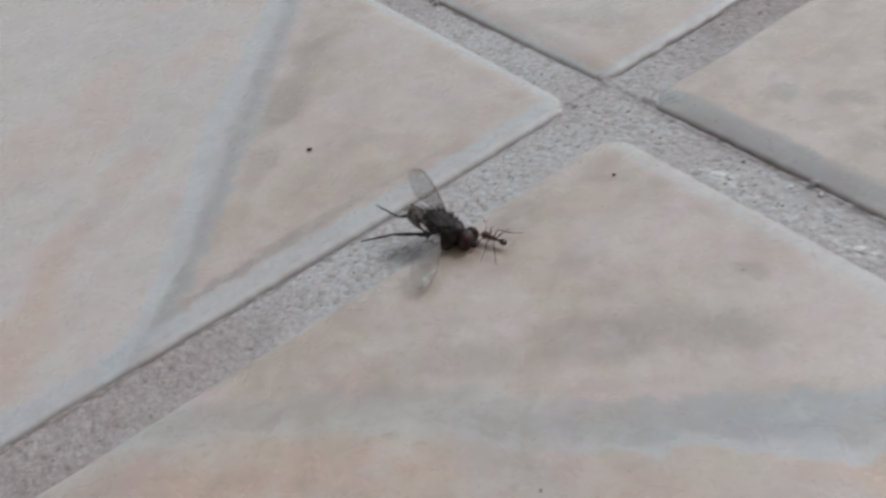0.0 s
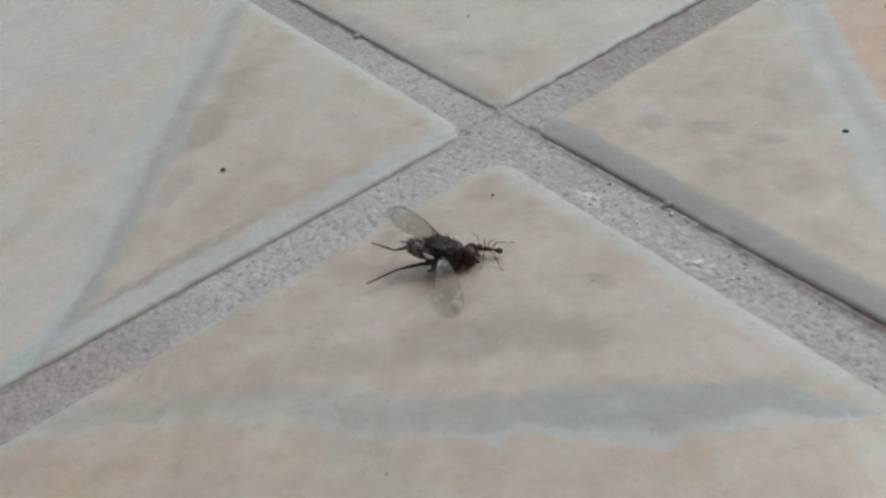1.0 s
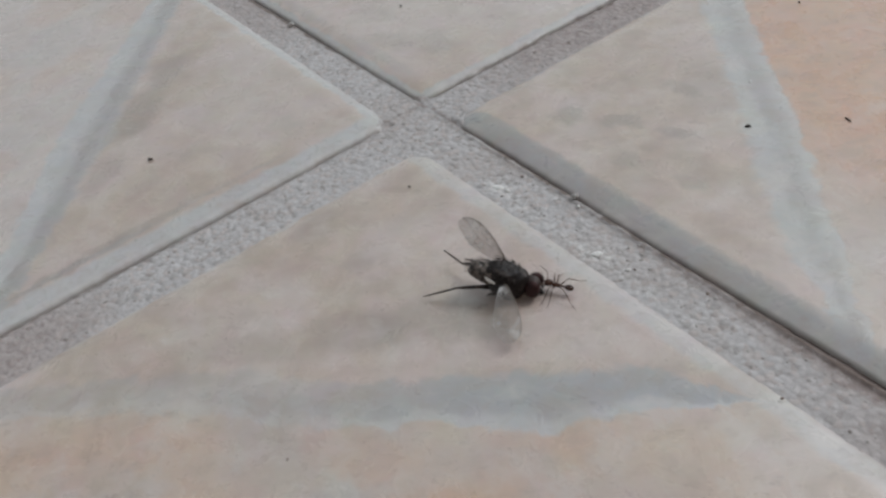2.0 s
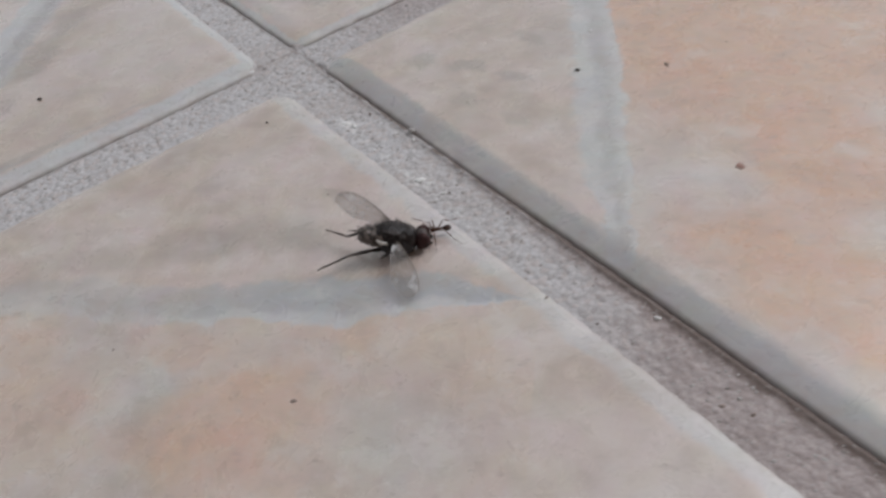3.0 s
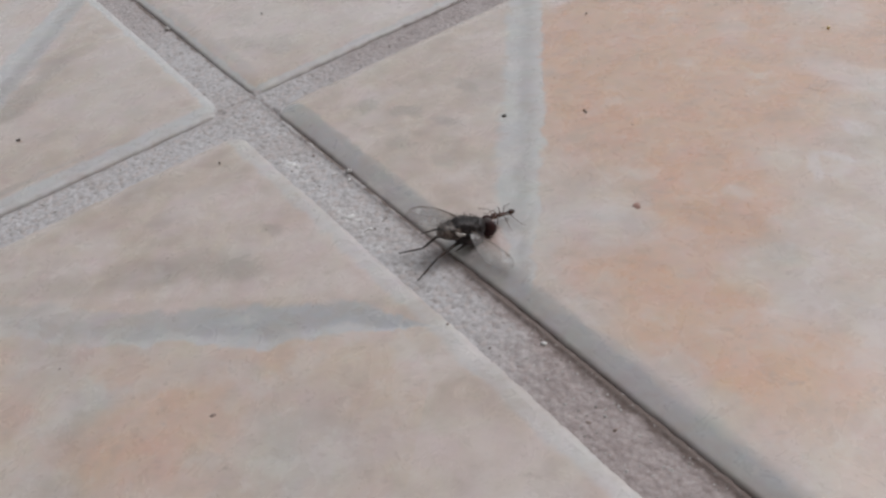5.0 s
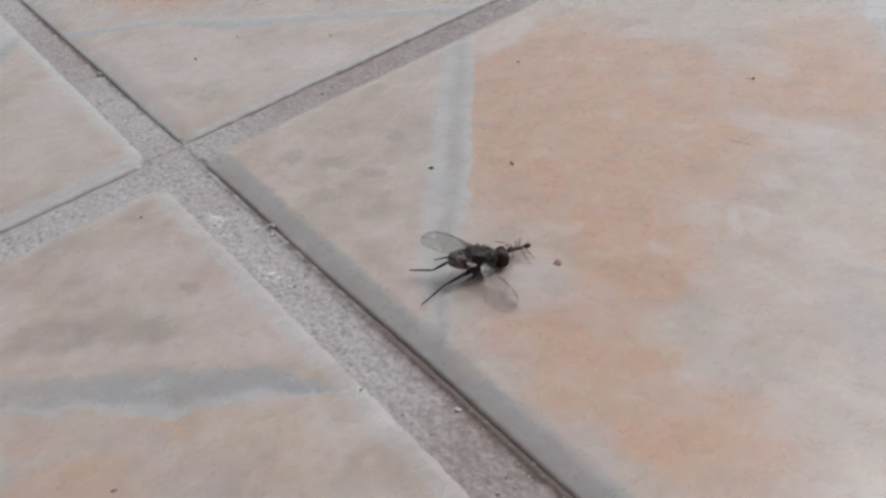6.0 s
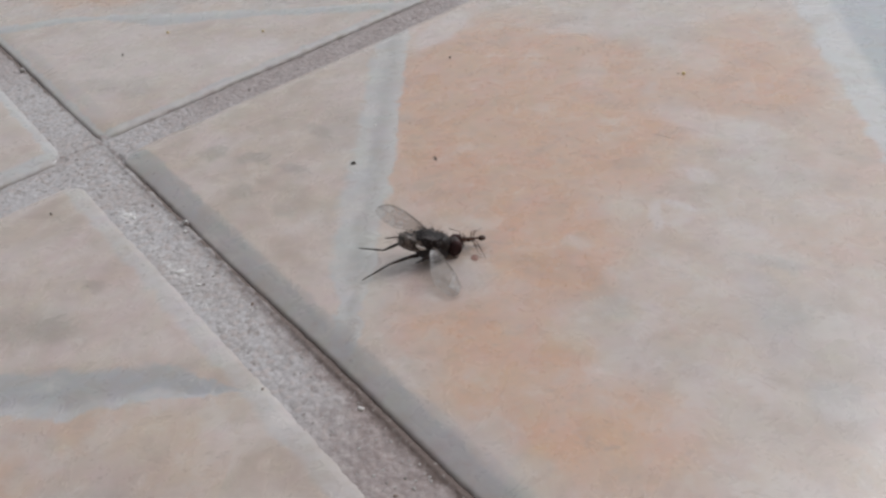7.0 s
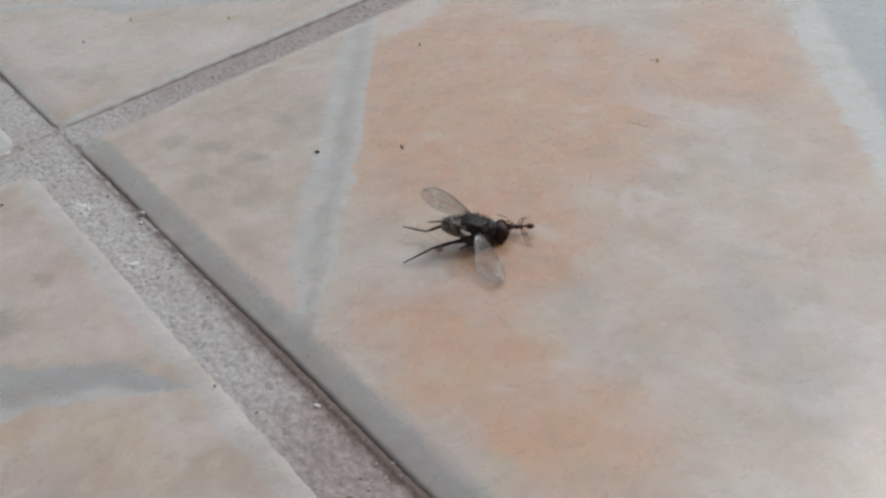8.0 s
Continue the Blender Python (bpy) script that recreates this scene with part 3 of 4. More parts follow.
def floor_tile(sx, sy, seed, material, parent, rough_lip=1.0):
    """A tile whose corner is at its origin and which spreads towards (sx, sy): rounded, slightly wavy edges."""
    steps = [0, 0.03, 0.08, 0.15, 0.24, 0.36, 0.52, 0.75, 1.05, 1.4, 1.8, 2.3]
    while steps[-1] < 110:
        steps.append(steps[-1] + (0.5 if steps[-1] < 70 else 1.2))
    steps += [125, 150, 200, 260, 296, 298, 299.2, 299.8, TILE]
    n = len(steps)
    verts, faces = [], []

    def fall(d):
        roll = max(0.0, 1 - d / 0.32)
        return -0.50 * max(0.0, 1 - d / 2.7) ** 1.8 - 0.34 * (1 - math.sqrt(1 - roll * roll))

    for j, b in enumerate(steps):
        for i, a in enumerate(steps):
            wob = Vector((a * sx, b * sy, seed * 31.0))
            wa = 0.16 * noise.noise(wob * 0.05) + 0.02 * noise.noise(wob * 0.5)
            wb = 0.16 * noise.noise(wob * 0.05 + Vector((7, 3, 1))) + 0.02 * noise.noise(wob * 0.5 + Vector((5, 9, 2)))
            ka, kb = max(0, 1 - a / 6), max(0, 1 - b / 6)
            # the chipped, uneven rim of the glaze
            chip = 0.07 * noise.noise(wob * 0.9) + 0.05 * noise.noise(wob * 2.1 + Vector((2, 8, 4)))
            wa += rough_lip * chip * max(0, 1 - a / 0.9)
            wb += chip * max(0, 1 - b / 0.9)
            z = fall(a) + fall(b) + fall(TILE - a) + fall(TILE - b)
            z += 0.10 * noise.noise(wob * 0.05) * min(1, a / 10, b / 10) + 0.035 * noise.noise(wob * 0.3) * min(1, a / 4, b / 4)
            # the corner itself is a little rounded off
            round_off = 0.55 * max(0.0, 1 - (a + b) / 1.6)
            verts.append(((a + wa * ka + round_off) * sx * MM, (b + wb * kb + round_off) * sy * MM, z * MM))
    for j in range(n - 1):
        for i in range(n - 1):
            f = (j * n + i, j * n + i + 1, (j + 1) * n + i + 1, (j + 1) * n + i)
            faces.append(f if sx * sy > 0 else f[::-1])
    rim = [i for i in range(n)] + [j * n + n - 1 for j in range(1, n)] + [(n - 1) * n + i for i in range(n - 2, -1, -1)] + [j * n for j in range(n - 2, 0, -1)]
    base = len(verts)
    for r in rim:
        x, y, z = verts[r]
        verts.append((x, y, -DEPTH * MM))
    for k in range(len(rim)):
        a, b = rim[k], rim[(k + 1) % len(rim)]
        f = (b, a, base + k, base + (k + 1) % len(rim))
        faces.append(f if sx * sy > 0 else f[::-1])
    me = mesh_from("tile", verts, faces, material)
    top = (n - 1) ** 2
    me.polygons.foreach_set("use_smooth", [k < top for k in range(len(faces))])
    ob = new("tile", me)
    ob.parent = parent
    return ob


def far_tile_mesh():
    bm = bmesh.new()
    bmesh.ops.create_cube(bm, size=1.0, matrix=Matrix.Translation((0, 0, -DEPTH / 2 * MM)) @ Matrix.Diagonal((TILE * MM, TILE * MM, DEPTH * MM, 1)))
    bmesh.ops.bevel(bm, geom=[e for e in bm.edges if all(v.co.z > -0.001 for v in e.verts)], offset=1.5 * MM, segments=2, affect="EDGES")
    me = bpy.data.meshes.new("tile")
    bm.to_mesh(me)
    bm.free()
    me.materials.append(tile_plain)
    return me


def slab(name, x0, x1, y0, y1, z0, z1, material):
    bm = bmesh.new()
    bmesh.ops.create_cube(bm, size=1.0, matrix=Matrix.Translation(((x0 + x1) / 2, (y0 + y1) / 2, (z0 + z1) / 2)) @ Matrix.Diagonal((x1 - x0, y1 - y0, z1 - z0, 1)))
    me = bpy.data.meshes.new(name)
    bm.to_mesh(me)
    bm.free()
    me.materials.append(material)
    return new(name, me)


CORNERS = [("tile_right", 6.7, -0.3, 1, 1, tile_right), ("tile_front", 8.4, -6.0, 1, -1, tile_front), ("tile_left", 1.6, -5.2, -1, -1, tile_left), ("tile_back", 0.7, -0.3, -1, 1, tile_back)]


def grout_height(x, y):
    """The grout's surface in mm at a place in mm."""
    v = Vector((x, y, 3.0))
    z = BED + 0.07 * noise.noise(v * 0.35) + 0.08 * noise.noise(v * 1.7) + 0.06 * noise.noise(v * 3.9)
    # a thin open crack along the tiles beyond the joints
    gap = min((abs(y + 0.3) / 1.3 if x > 6 else abs(y + 0.3) * 1.3) if (x > 6 or x < 1) else 9, 0.85 * abs(x - 0.1 - (1.6 if y < -5 else 0.7)) + 0.05 * noise.noise(v * 1.5) if (y > -1 or y < -5) else 9)
    # wiped nearly flush with the tiles on the near side of each joint
    lift = max(min(1.0, -y / 6) if (x > 8 or x < 1) else 0, min(1.0, (x - 1) / 7) if (y > -1 or y < -5) else 0)
    z -= 0.10 * max(0.0, 1 - gap / 0.8) ** 2
    return z + 0.14 * max(0.0, lift) ** 1.5 - ((0.30 if x > 6 else 0.20) + 0.08 * noise.noise(v * 0.25) + (0.14 if x < 3 and (y < -5 or y > -1) else 0)) * max(0.0, 1 - gap / ((0.42 if x < 3 and (y < -5 or y > -1) else 0.34) + 0.03 * noise.noise(v * 0.3)))


def grout_strip(x0, x1, y0, y1, fine):
    nx, ny = max(2, int((x1 - x0) / fine)), max(2, int((y1 - y0) / fine))
    verts = [(x * MM, y * MM, grout_height(x, y) * MM) for y in (y0 + (y1 - y0) * j / ny for j in range(ny + 1)) for x in (x0 + (x1 - x0) * i / nx for i in range(nx + 1))]
    faces = [(j * (nx + 1) + i, j * (nx + 1) + i + 1, (j + 1) * (nx + 1) + i + 1, (j + 1) * (nx + 1) + i) for j in range(ny) for i in range(nx)]
    return verts, faces


def build_floor():
    pitch = TILE + 6.5
    floor = slab("floor", -1.4, 1.4, -1.4, 1.4, -0.03, -0.0086, MORTAR)
    tagged(floor, "beige glazed stone-look floor tiles laid in grey cement grout", "floor", kind="structure")
    # the cross of joints that the tiles meet at, in fine grain
    verts, faces = [], []
    for x0, x1, y0, y1 in ((-0.6, 9.4, -80, 70), (-85, -0.6, -6.6, 0.6), (9.4, 110, -7.0, 0.6)):
        v, f = grout_strip(x0, x1, y0, y1, 0.17)
        faces += [tuple(i + len(verts) for i in q) for q in f]
        verts += v
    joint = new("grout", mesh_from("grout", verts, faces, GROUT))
    joint.parent = floor
    tagged(joint, "rough sandy grey cement grout")
    # the same joints further off, and the rest of the grid
    rest = bmesh.new()
    lines = [k * pitch for k in range(-4, 5)]
    for c in lines:
        for a, b in ((-1380, -86), (-86, 111), (111, 1380)):
            for along_x in (True, False):
                if c == 0 and (a, b) == (-86, 111):
                    continue
                cx, cy, lx, ly = ((a + b) / 2, c - 3, b - a, 9.0) if along_x else (c + 4, (a + b) / 2, 9.0, b - a)
                z = -1.0 if along_x else -1.004
                bmesh.ops.create_cube(rest, size=1.0, matrix=Matrix.Translation((cx * MM, cy * MM, (z - 3.5) * MM)) @ Matrix.Diagonal((lx * MM, ly * MM, 7 * MM, 1)))
    part("grout", rest, GROUT, floor, smooth=False)
    for k, (name, x, y, sx, sy, material) in enumerate(CORNERS):
        ob = floor_tile(sx, sy, k + 1, material, floor, 2.4 if name == "tile_back" else 1.0)
        ob.matrix_local = pose(x * MM, y * MM, 0)
    far = far_tile_mesh()
    for i in range(-4, 4):
        for j in range(-4, 4):
            if i in (-1, 0) and j in (-1, 0):
                continue
            ob = new("tile", far)
            ob.parent = floor
            ob.matrix_local = pose((4 + (i + 0.5) * pitch) * MM, (-3 + (j + 0.5) * pitch) * MM, 0)
    # sand grains standing proud in the joints
    rng = random.Random(5)
    verts, faces = [], []

    def grain(x, y, z, r, flat):
        turn = Euler((rng.uniform(0, 3), rng.uniform(0, 3), rng.uniform(0, 3))).to_matrix()
        k = len(verts)
        for d in ((1, 0, 0), (-1, 0, 0), (0, 1, 0), (0, -1, 0), (0, 0, 1), (0, 0, -1)):
            e = turn @ Vector(d) * r * rng.uniform(0.7, 1.2)
            verts.append((x * MM + e.x * MM, y * MM + e.y * MM, (z + e.z * flat) * MM))
        faces.extend((k + a, k + b, k + e) for a, b, e in ((0, 2, 4), (2, 1, 4), (1, 3, 4), (3, 0, 4), (2, 0, 5), (1, 2, 5), (3, 1, 5), (0, 3, 5)))

    for _ in range(1900):
        if rng.random() < 0.5:
            x, y = rng.uniform(1.6, 7.9), rng.uniform(-70, 60)
        else:
            x, y = rng.uniform(-70, 95), rng.uniform(-5.6, -1.1)
        r = rng.choice((0.06, 0.08, 0.1, 0.12, 0.15, 0.19)) * rng.uniform(0.8, 1.2)
        grain(x, y, grout_height(x, y) + r * 0.12, r, 0.5)
    sand = new("sand_grains", mesh_from("sand_grains", verts, faces, SAND, False))
    sand.parent = floor
    tagged(sand, "coarse pale and dark sand grains", kind="stuff")
    # unseen wall, added to block sky and bounce warm light; the floor meets it
    wall = slab("wall_unseen", 1.402, 1.7, -2.4, 2.0, -0.031, 3.4, PLASTER)
    tagged(wall, "plain warm brown plastered wall, unseen, added to shape the light", "wall", kind="structure")
    ground = slab("ground", -300, 300, -300, 300, -0.1, -0.031, SOIL)
    tagged(ground, "bare grey brown ground round the tiled floor", "ground", kind="structure")


# ---- crumbs of dirt ----
def crumb(name, x, y, z, size, material, label, seed, category="dirt"):
    """A small irregular crumb, size (long, wide, high) in mm, turned at random, resting at z."""
    rng = random.Random(seed)
    bm = bmesh.new()
    bmesh.ops.create_icosphere(bm, subdivisions=2, radius=1.0)
    off = Vector((rng.uniform(0, 50), rng.uniform(0, 50), rng.uniform(0, 50)))
    for v in bm.verts:
        k = 1 + 0.45 * noise.noise(v.co * 1.4 + off)
        v.co = Vector((v.co.x * size[0] / 2 * k, v.co.y * size[1] / 2 * k, v.co.z * size[2] / 2 * k)) * MM
    low = min(v.co.z for v in bm.verts)
    for v in bm.verts:
        v.co.z -= low
    ob = part(name, bm, material, None, smooth=True)
    ob.matrix_world = pose(x * MM, y * MM, (z - 0.06) * MM, 0, 0, rng.uniform(0, 180) if len(size) == 3 else size[3])
    return tagged(ob, label, category, "specks of dirt")


def build_crumbs():
    black = [(31.25, 18.25, 0.6, 0.42), (-13.25, -28.45, 0.6, 0.36), (13.4, -10.9, 0.25, 0.18), (-20.1, 11.5, 0.34, 0.22), (19.9, 42.0, 0.34, 0.18)]
    for k, (x, y, a, b) in enumerate(black):
        crumb("dirt_speck", x, y, 0, (a, b, 0.3), CRUMB_DARK, "tiny black speck of dirt on a glazed tile", 10 + k)
    crumb("dirt_sliver", 37.5, 25.2, 0, (1.0, 0.22, 0.16, -20), CRUMB_DARK, "thin dark sliver lying on the peach tile", 31)
    crumb("hair", 53.6, 45.0, 0, (2.4, 0.035, 0.04, 14), CRUMB_BROWN, "short brown hair lying on the peach tile", 32, "hair")
    for k, (x, y, a) in enumerate([(32.0, 15.4, 0.2), (31.1, 33.3, 0.24), (39.2, 32.7, 0.2), (43.4, 26.8, 0.18), (30.5, 21.6, 0.3), (53.6, -6.5, 0.3), (33.1, -36.2, 0.62), (48.3, -27.3, 0.62), (29.0, -12.5, 0.3), (35.1, -39.1, 0.24), (45.6, 57.2, 0.3), (24.5, -40.1, 0.3)]):
        crumb("dirt_speck", x, y, -0.07, (a, a * 0.7, 0.16), CRUMB_BROWN, "brown crumb of dirt stuck on a glazed tile", 40 + k)
    crumb("dried_drop", 53.8, 16.8, 0, (0.9, 0.75, 0.08), CRUMB_RED, "flat dried reddish brown drop on the peach tile", 60, "stain")
    for k, (x, y) in enumerate([(-9.6, 29.7), (-21.9, 19.7), (46.2, 57.5)]):
        crumb("yellow_grain", x, y, 0, (0.45, 0.38, 0.3), CRUMB_YELLOW, "pale yellow grain lying on a tile", 100 + k, "grain")
    for k, (x, y, a) in enumerate([(69.4, -4.5, 0.55), (71.3, -3.5, 0.4), (43.0, -1.7, 0.35), (20.0, -1.7, 0.4)]):
        crumb("grit", x, y, BED - 0.08, (a, a * 0.6, 0.3), CRUMB_BROWN, "dark grit bedded in the grout", 110 + k, "grit")
    crumb("pebble", -29.2, -1.0, BED, (0.8, 0.6, 0.7), GRAIN, "small grey pebble stuck in the grout", 61)
    crumb("pebble", 26.3, -0.6, BED, (0.8, 0.5, 0.7), GRAIN, "pale pebble stuck in the grout by the tile edge", 62)
    for k, (x, y, a) in enumerate([(19.6, -4.6, 1.5), (20.6, -4.2, 0.8), (33.3, -4.7, 1.3), (34.4, -4.4, 0.7), (60.9, -1.6, 0.6), (27.4, -1.2, 0.5), (36.6, -4.2, 0.5)]):
        crumb("lime_chip", x, y, BED, (a, a * 0.6, 0.3), CRUMB_WHITE, "white chip of lime in the grout", 70 + k, "chip")
    for k, (x, y) in enumerate([(26.3, 24.9)]):
        crumb("lime_chip", x, y, 0, (0.4, 0.3, 0.15), CRUMB_WHITE, "tiny white chip lying on a tile", 90 + k, "chip")


# ---- the fly ----
def wing(parent, root, tip, trail, length, wide, name_label):
    """A clear veined wing from root to tip, in mm; trail: the way of its hind edge."""
    span = (Vector(tip) - Vector(root)).normalized()
    chord = Vector(trail) - span * Vector(trail).dot(span)
    chord.normalize()
    up = span.cross(chord)

    def at(u, c, lift=0.0):
        lead = 0.28 * math.sin(math.pi * min(1.0, u)) - 0.85 * u ** 9
        back = 0.85 * u ** 9 + wide * (0.22 + 0.78 * min(1.0, u * 1.75) ** 0.8) * max(0.0, 1 - u ** 6) ** 0.5
        w = -lead + c * (back + lead)
        bend = 0.22 * math.sin(math.pi * u) - 0.35 * (c - 0.4) ** 2 * (1 - 0.4 * u) + 0.015 * math.sin(c * 22) * (1 - u * 0.5)
        return span * (u * length) + chord * w + up * (bend + lift)

    bm = bmesh.new()
    nu, nc = 26, 12
    rows = [[bm.verts.new(at(0.02 + 0.97 * i / nu, j / nc) * MM) for j in range(nc + 1)] for i in range(nu + 1)]
    for a, b in zip(rows, rows[1:]):
        for j in range(nc):
            bm.faces.new((a[j], a[j + 1], b[j + 1], b[j]))
    ob = part("wing", bm, WING, parent, name_label)
    ob.matrix_local = Matrix.Translation(Vector(root) * MM)
    lines = [([(0.0, 0.0), (0.3, 0.0), (0.6, 0.0), (0.85, 0.0), (0.95, 0.0), (0.985, 0.3)], 0.05), ([(0.0, 0.1), (0.3, 0.07), (0.55, 0.02)], 0.028), ([(0.03, 0.15), (0.3, 0.13), (0.6, 0.10), (0.9, 0.03)], 0.032),
             ([(0.05, 0.22), (0.3, 0.26), (0.6, 0.27), (0.97, 0.24)], 0.026), ([(0.06, 0.32), (0.3, 0.42), (0.6, 0.50), (0.78, 0.50), (0.88, 0.33), (0.96, 0.3)], 0.026),
             ([(0.06, 0.4), (0.25, 0.58), (0.5, 0.76), (0.68, 0.95)], 0.022), ([(0.33, 0.27), (0.36, 0.44)], 0.025), ([(0.58, 0.5), (0.55, 0.78)], 0.025)]
    for knots, r in lines:
        pts = []
        for (u0, c0), (u1, c1) in zip(knots, knots[1:]):
            pts += [at(u0 + (u1 - u0) * k / 5, c0 + (c1 - c0) * k / 5, 0.01) for k in range(5)]
        pts.append(at(*knots[-1], 0.01))
        vb = bmesh.new()
        tube(vb, pts, [r * 0.9 * (1 - 0.45 * i / len(pts)) for i in range(len(pts))], 5)
        part("vein", vb, VEIN_BROWN, ob)
    return ob


def build_fly():
    fly = new("fly")
    tagged(fly, "dead bristly black house fly with spread clear wings on the tiles", "fly")
    tilt = pose(0, 0, 0, 0, 20, 8)
    # thorax: humped back with a small shield behind
    bm = bmesh.new()
    ball(bm, (0.3, -0.2, 1.80), (2.08, 1.25, 1.10), tilt, 44, 26)
    for v in bm.verts:
        c = v.co / MM
        v.co += v.normal * MM * (0.12 * noise.noise(c * 1.8) + 0.09 * noise.noise(c * 4.2))
    ball(bm, (-1.3, -0.42, 2.62), (0.5, 0.6, 0.3), tilt, 14, 8)
    ball(bm, (0.45, -0.45, 1.12), (1.75, 1.38, 1.02), tilt, 20, 12)
    ball(bm, (1.45, -0.1, 1.4), (0.95, 1.12, 0.98), tilt, 18, 10)
    thorax = part("thorax", bm, THORAX, fly, "glossy blue-black humped thorax with grey dust stripes")
    # abdomen in overlapping rings
    bm = bmesh.new()
    prof = []
    for i in range(25):
        u = i / 24
        r = (0.98 - 0.24 * u) * max(0.0, 1 - u ** 9) ** 0.5
        prof.append((0.2 - 2.12 * u, max(0.04, r * (1 + 0.045 * (abs(math.sin(u * math.pi * 4)) - 0.5)))))
    lathe(bm, prof, Matrix.Translation(Vector((-0.85, -0.5, 2.1)) * MM) @ tilt, 22, 1.0, 0.88)
    for v in bm.verts:
        k = v.co / MM
        v.co += (k - Vector((-1.7, -0.6, 2.4))).normalized() * MM * (0.12 * noise.noise(k * 1.3) + 0.05 * noise.noise(k * 3.5))
    part("abdomen", bm, ABDOMEN, fly, "grey-brown dusty ringed abdomen")
    # head with its large eyes
    bm = bmesh.new()
    ball(bm, (2.25, 0.0, 1.1), (0.70, 0.95, 0.92), tilt, 20, 12)
    tube(bm, [(0.9, 0, 1.6), (2.1, 0.05, 1.25)], [0.5, 0.55], 10)
    tube(bm, [(2.7, 0.1, 0.6), (2.95, 0.1, 0.25), (3.0, 0.1, 0.08)], [0.26, 0.2, 0.24], 8)
    shrink = Matrix.Translation(Vector((2.36, 0.0, 1.05)) * MM) @ Matrix.Scale(0.94, 4) @ Matrix.Translation(Vector((-2.0, 0.0, -1.2)) * MM)
    bmesh.ops.transform(bm, matrix=shrink, verts=bm.verts[:])
    head = part("head", bm, FLY_HEAD, fly, "dark head bent down to the floor")
    for s in (1, -1):
        bm = bmesh.new()
        ball(bm, (2.38, 0.0 + s * 0.58, 1.12), (0.74, 0.56, 0.90), pose(0, 0, 0, s * 8, 18, s * 22), 22, 14)
        bmesh.ops.transform(bm, matrix=shrink, verts=bm.verts[:])
        part("eye", bm, EYE_RED, head, "large dark red-brown compound eye")
        bm = bmesh.new()
        tube(bm, [(3.0, 0.1 + s * 0.12, 1.25), (3.22, 0.1 + s * 0.16, 1.0), (3.28, 0.1 + s * 0.16, 0.8)], [0.06, 0.09, 0.06], 6)
        tube(bm, [(3.2, 0.1 + s * 0.17, 1.05), (3.5, 0.1 + s * 0.35, 1.15)], [0.02, 0.008], 4)
        bmesh.ops.transform(bm, matrix=shrink, verts=bm.verts[:])
        part("antenna", bm, FLY_LEG, head)
    # pale flaps below the wing roots
    for s, c in ((-1, (-0.62, -1.36, 2.14)), (1, (-0.6, 0.62, 2.2))):
        bm = bmesh.new()
        ball(bm, c, (0.56, 0.42, 0.15) if s < 0 else (0.5, 0.3, 0.1), pose(0, 0, 0, s * 42, 26, s * 14), 18, 10)
        for v in bm.verts:
            k = v.co / MM
            v.co += Vector((noise.noise(k * 1.9), noise.noise(k * 1.9 + Vector((5, 0, 2))), 0.8 * noise.noise(k * 2.4 + Vector((1, 7, 3))))) * 0.17 * MM
        part("calypter", bm, CALYPTER, fly, "ivory white flap at the wing root")
        bm = bmesh.new()
        ball(bm, (0.55, s * 1.14 - 0.12, 1.85 if s < 0 else 2.2), (0.30, 0.16, 0.10), pose(0, 0, 0, s * 25, 0, s * 30), 12, 8)
        part("wing_root", bm, ROOT, fly)
    movers = [wing(fly, (0.25, 0.85, 2.4), (-3.9, 3.1, 4.5), (-0.35, -0.75, -0.6), 5.3, 1.75, "clear smoky wing swept back and raised")]
    movers += [wing(fly, (0.75, -1.2, 1.85), (2.85, -6.4, 0.75), (-1.0, -0.15, 0.05), 5.8, 2.05, "clear veined wing spread sideways to the floor")]
    # legs: the hind pair trails, the others are tucked under
    legs = [
        ([(-0.4, 0.2, 1.1), (-2.6, 0.15, 1.85), (-4.11, 0.56, 0.98), (-6.33, 1.44, 1.0)], (0.2, 0.16, 0.1, 0.055), "hind leg bent and held clear of the floor"),
        ([(-0.3, -0.9, 0.95), (-1.7, -1.4, 1.15), (-3.6, -1.8, 0.95), (-6.35, -2.66, 0.12)], (0.22, 0.17, 0.1, 0.055), "long hind leg stretched out on the floor"),
        ([(-0.2, 0.7, 1.2), (-2.0, 0.95, 1.75), (-2.8, 1.05, 1.7), (-3.85, 1.25, 1.6)], (0.18, 0.11, 0.08, 0.04), "middle leg stretched back"),
        ([(0.5, -0.85, 0.9), (-0.2, -1.5, 0.85), (-0.75, -1.25, 0.35), (-1.15, -1.1, 0.06)], (0.22, 0.18, 0.1, 0.05), "middle leg tucked under the body"),
        ([(1.3, -0.6, 0.8), (1.6, -1.25, 0.5), (0.9, -1.35, 0.15), (0.3, -1.2, 0.05)], (0.2, 0.15, 0.09, 0.05), "front leg tucked under the body"),
        ([(1.3, 0.5, 0.8), (1.9, 1.15, 0.5), (1.3, 1.35, 0.15), (0.8, 1.2, 0.05)], (0.2, 0.15, 0.09, 0.05), "front leg tucked under the body"),
    ]
    rng = random.Random(9)
    for joints, radii, label in legs:
        bm = bmesh.new()
        pts, rr = limb([Vector(j) - Vector(joints[0]) for j in joints], radii)
        tube(bm, pts, rr, 8)
        hb = bmesh.new()
        for i in range(2, len(pts) - 1):
            d = Vector((rng.uniform(-0.6, -0.1), rng.uniform(-1, 1), rng.uniform(-1, 1))).normalized()
            tube(hb, [pts[i], pts[i] + d * rng.uniform(0.2, 0.38)], [0.018, 0.004], 3)
        leg = part("leg", bm, FLY_LEG, fly, label)
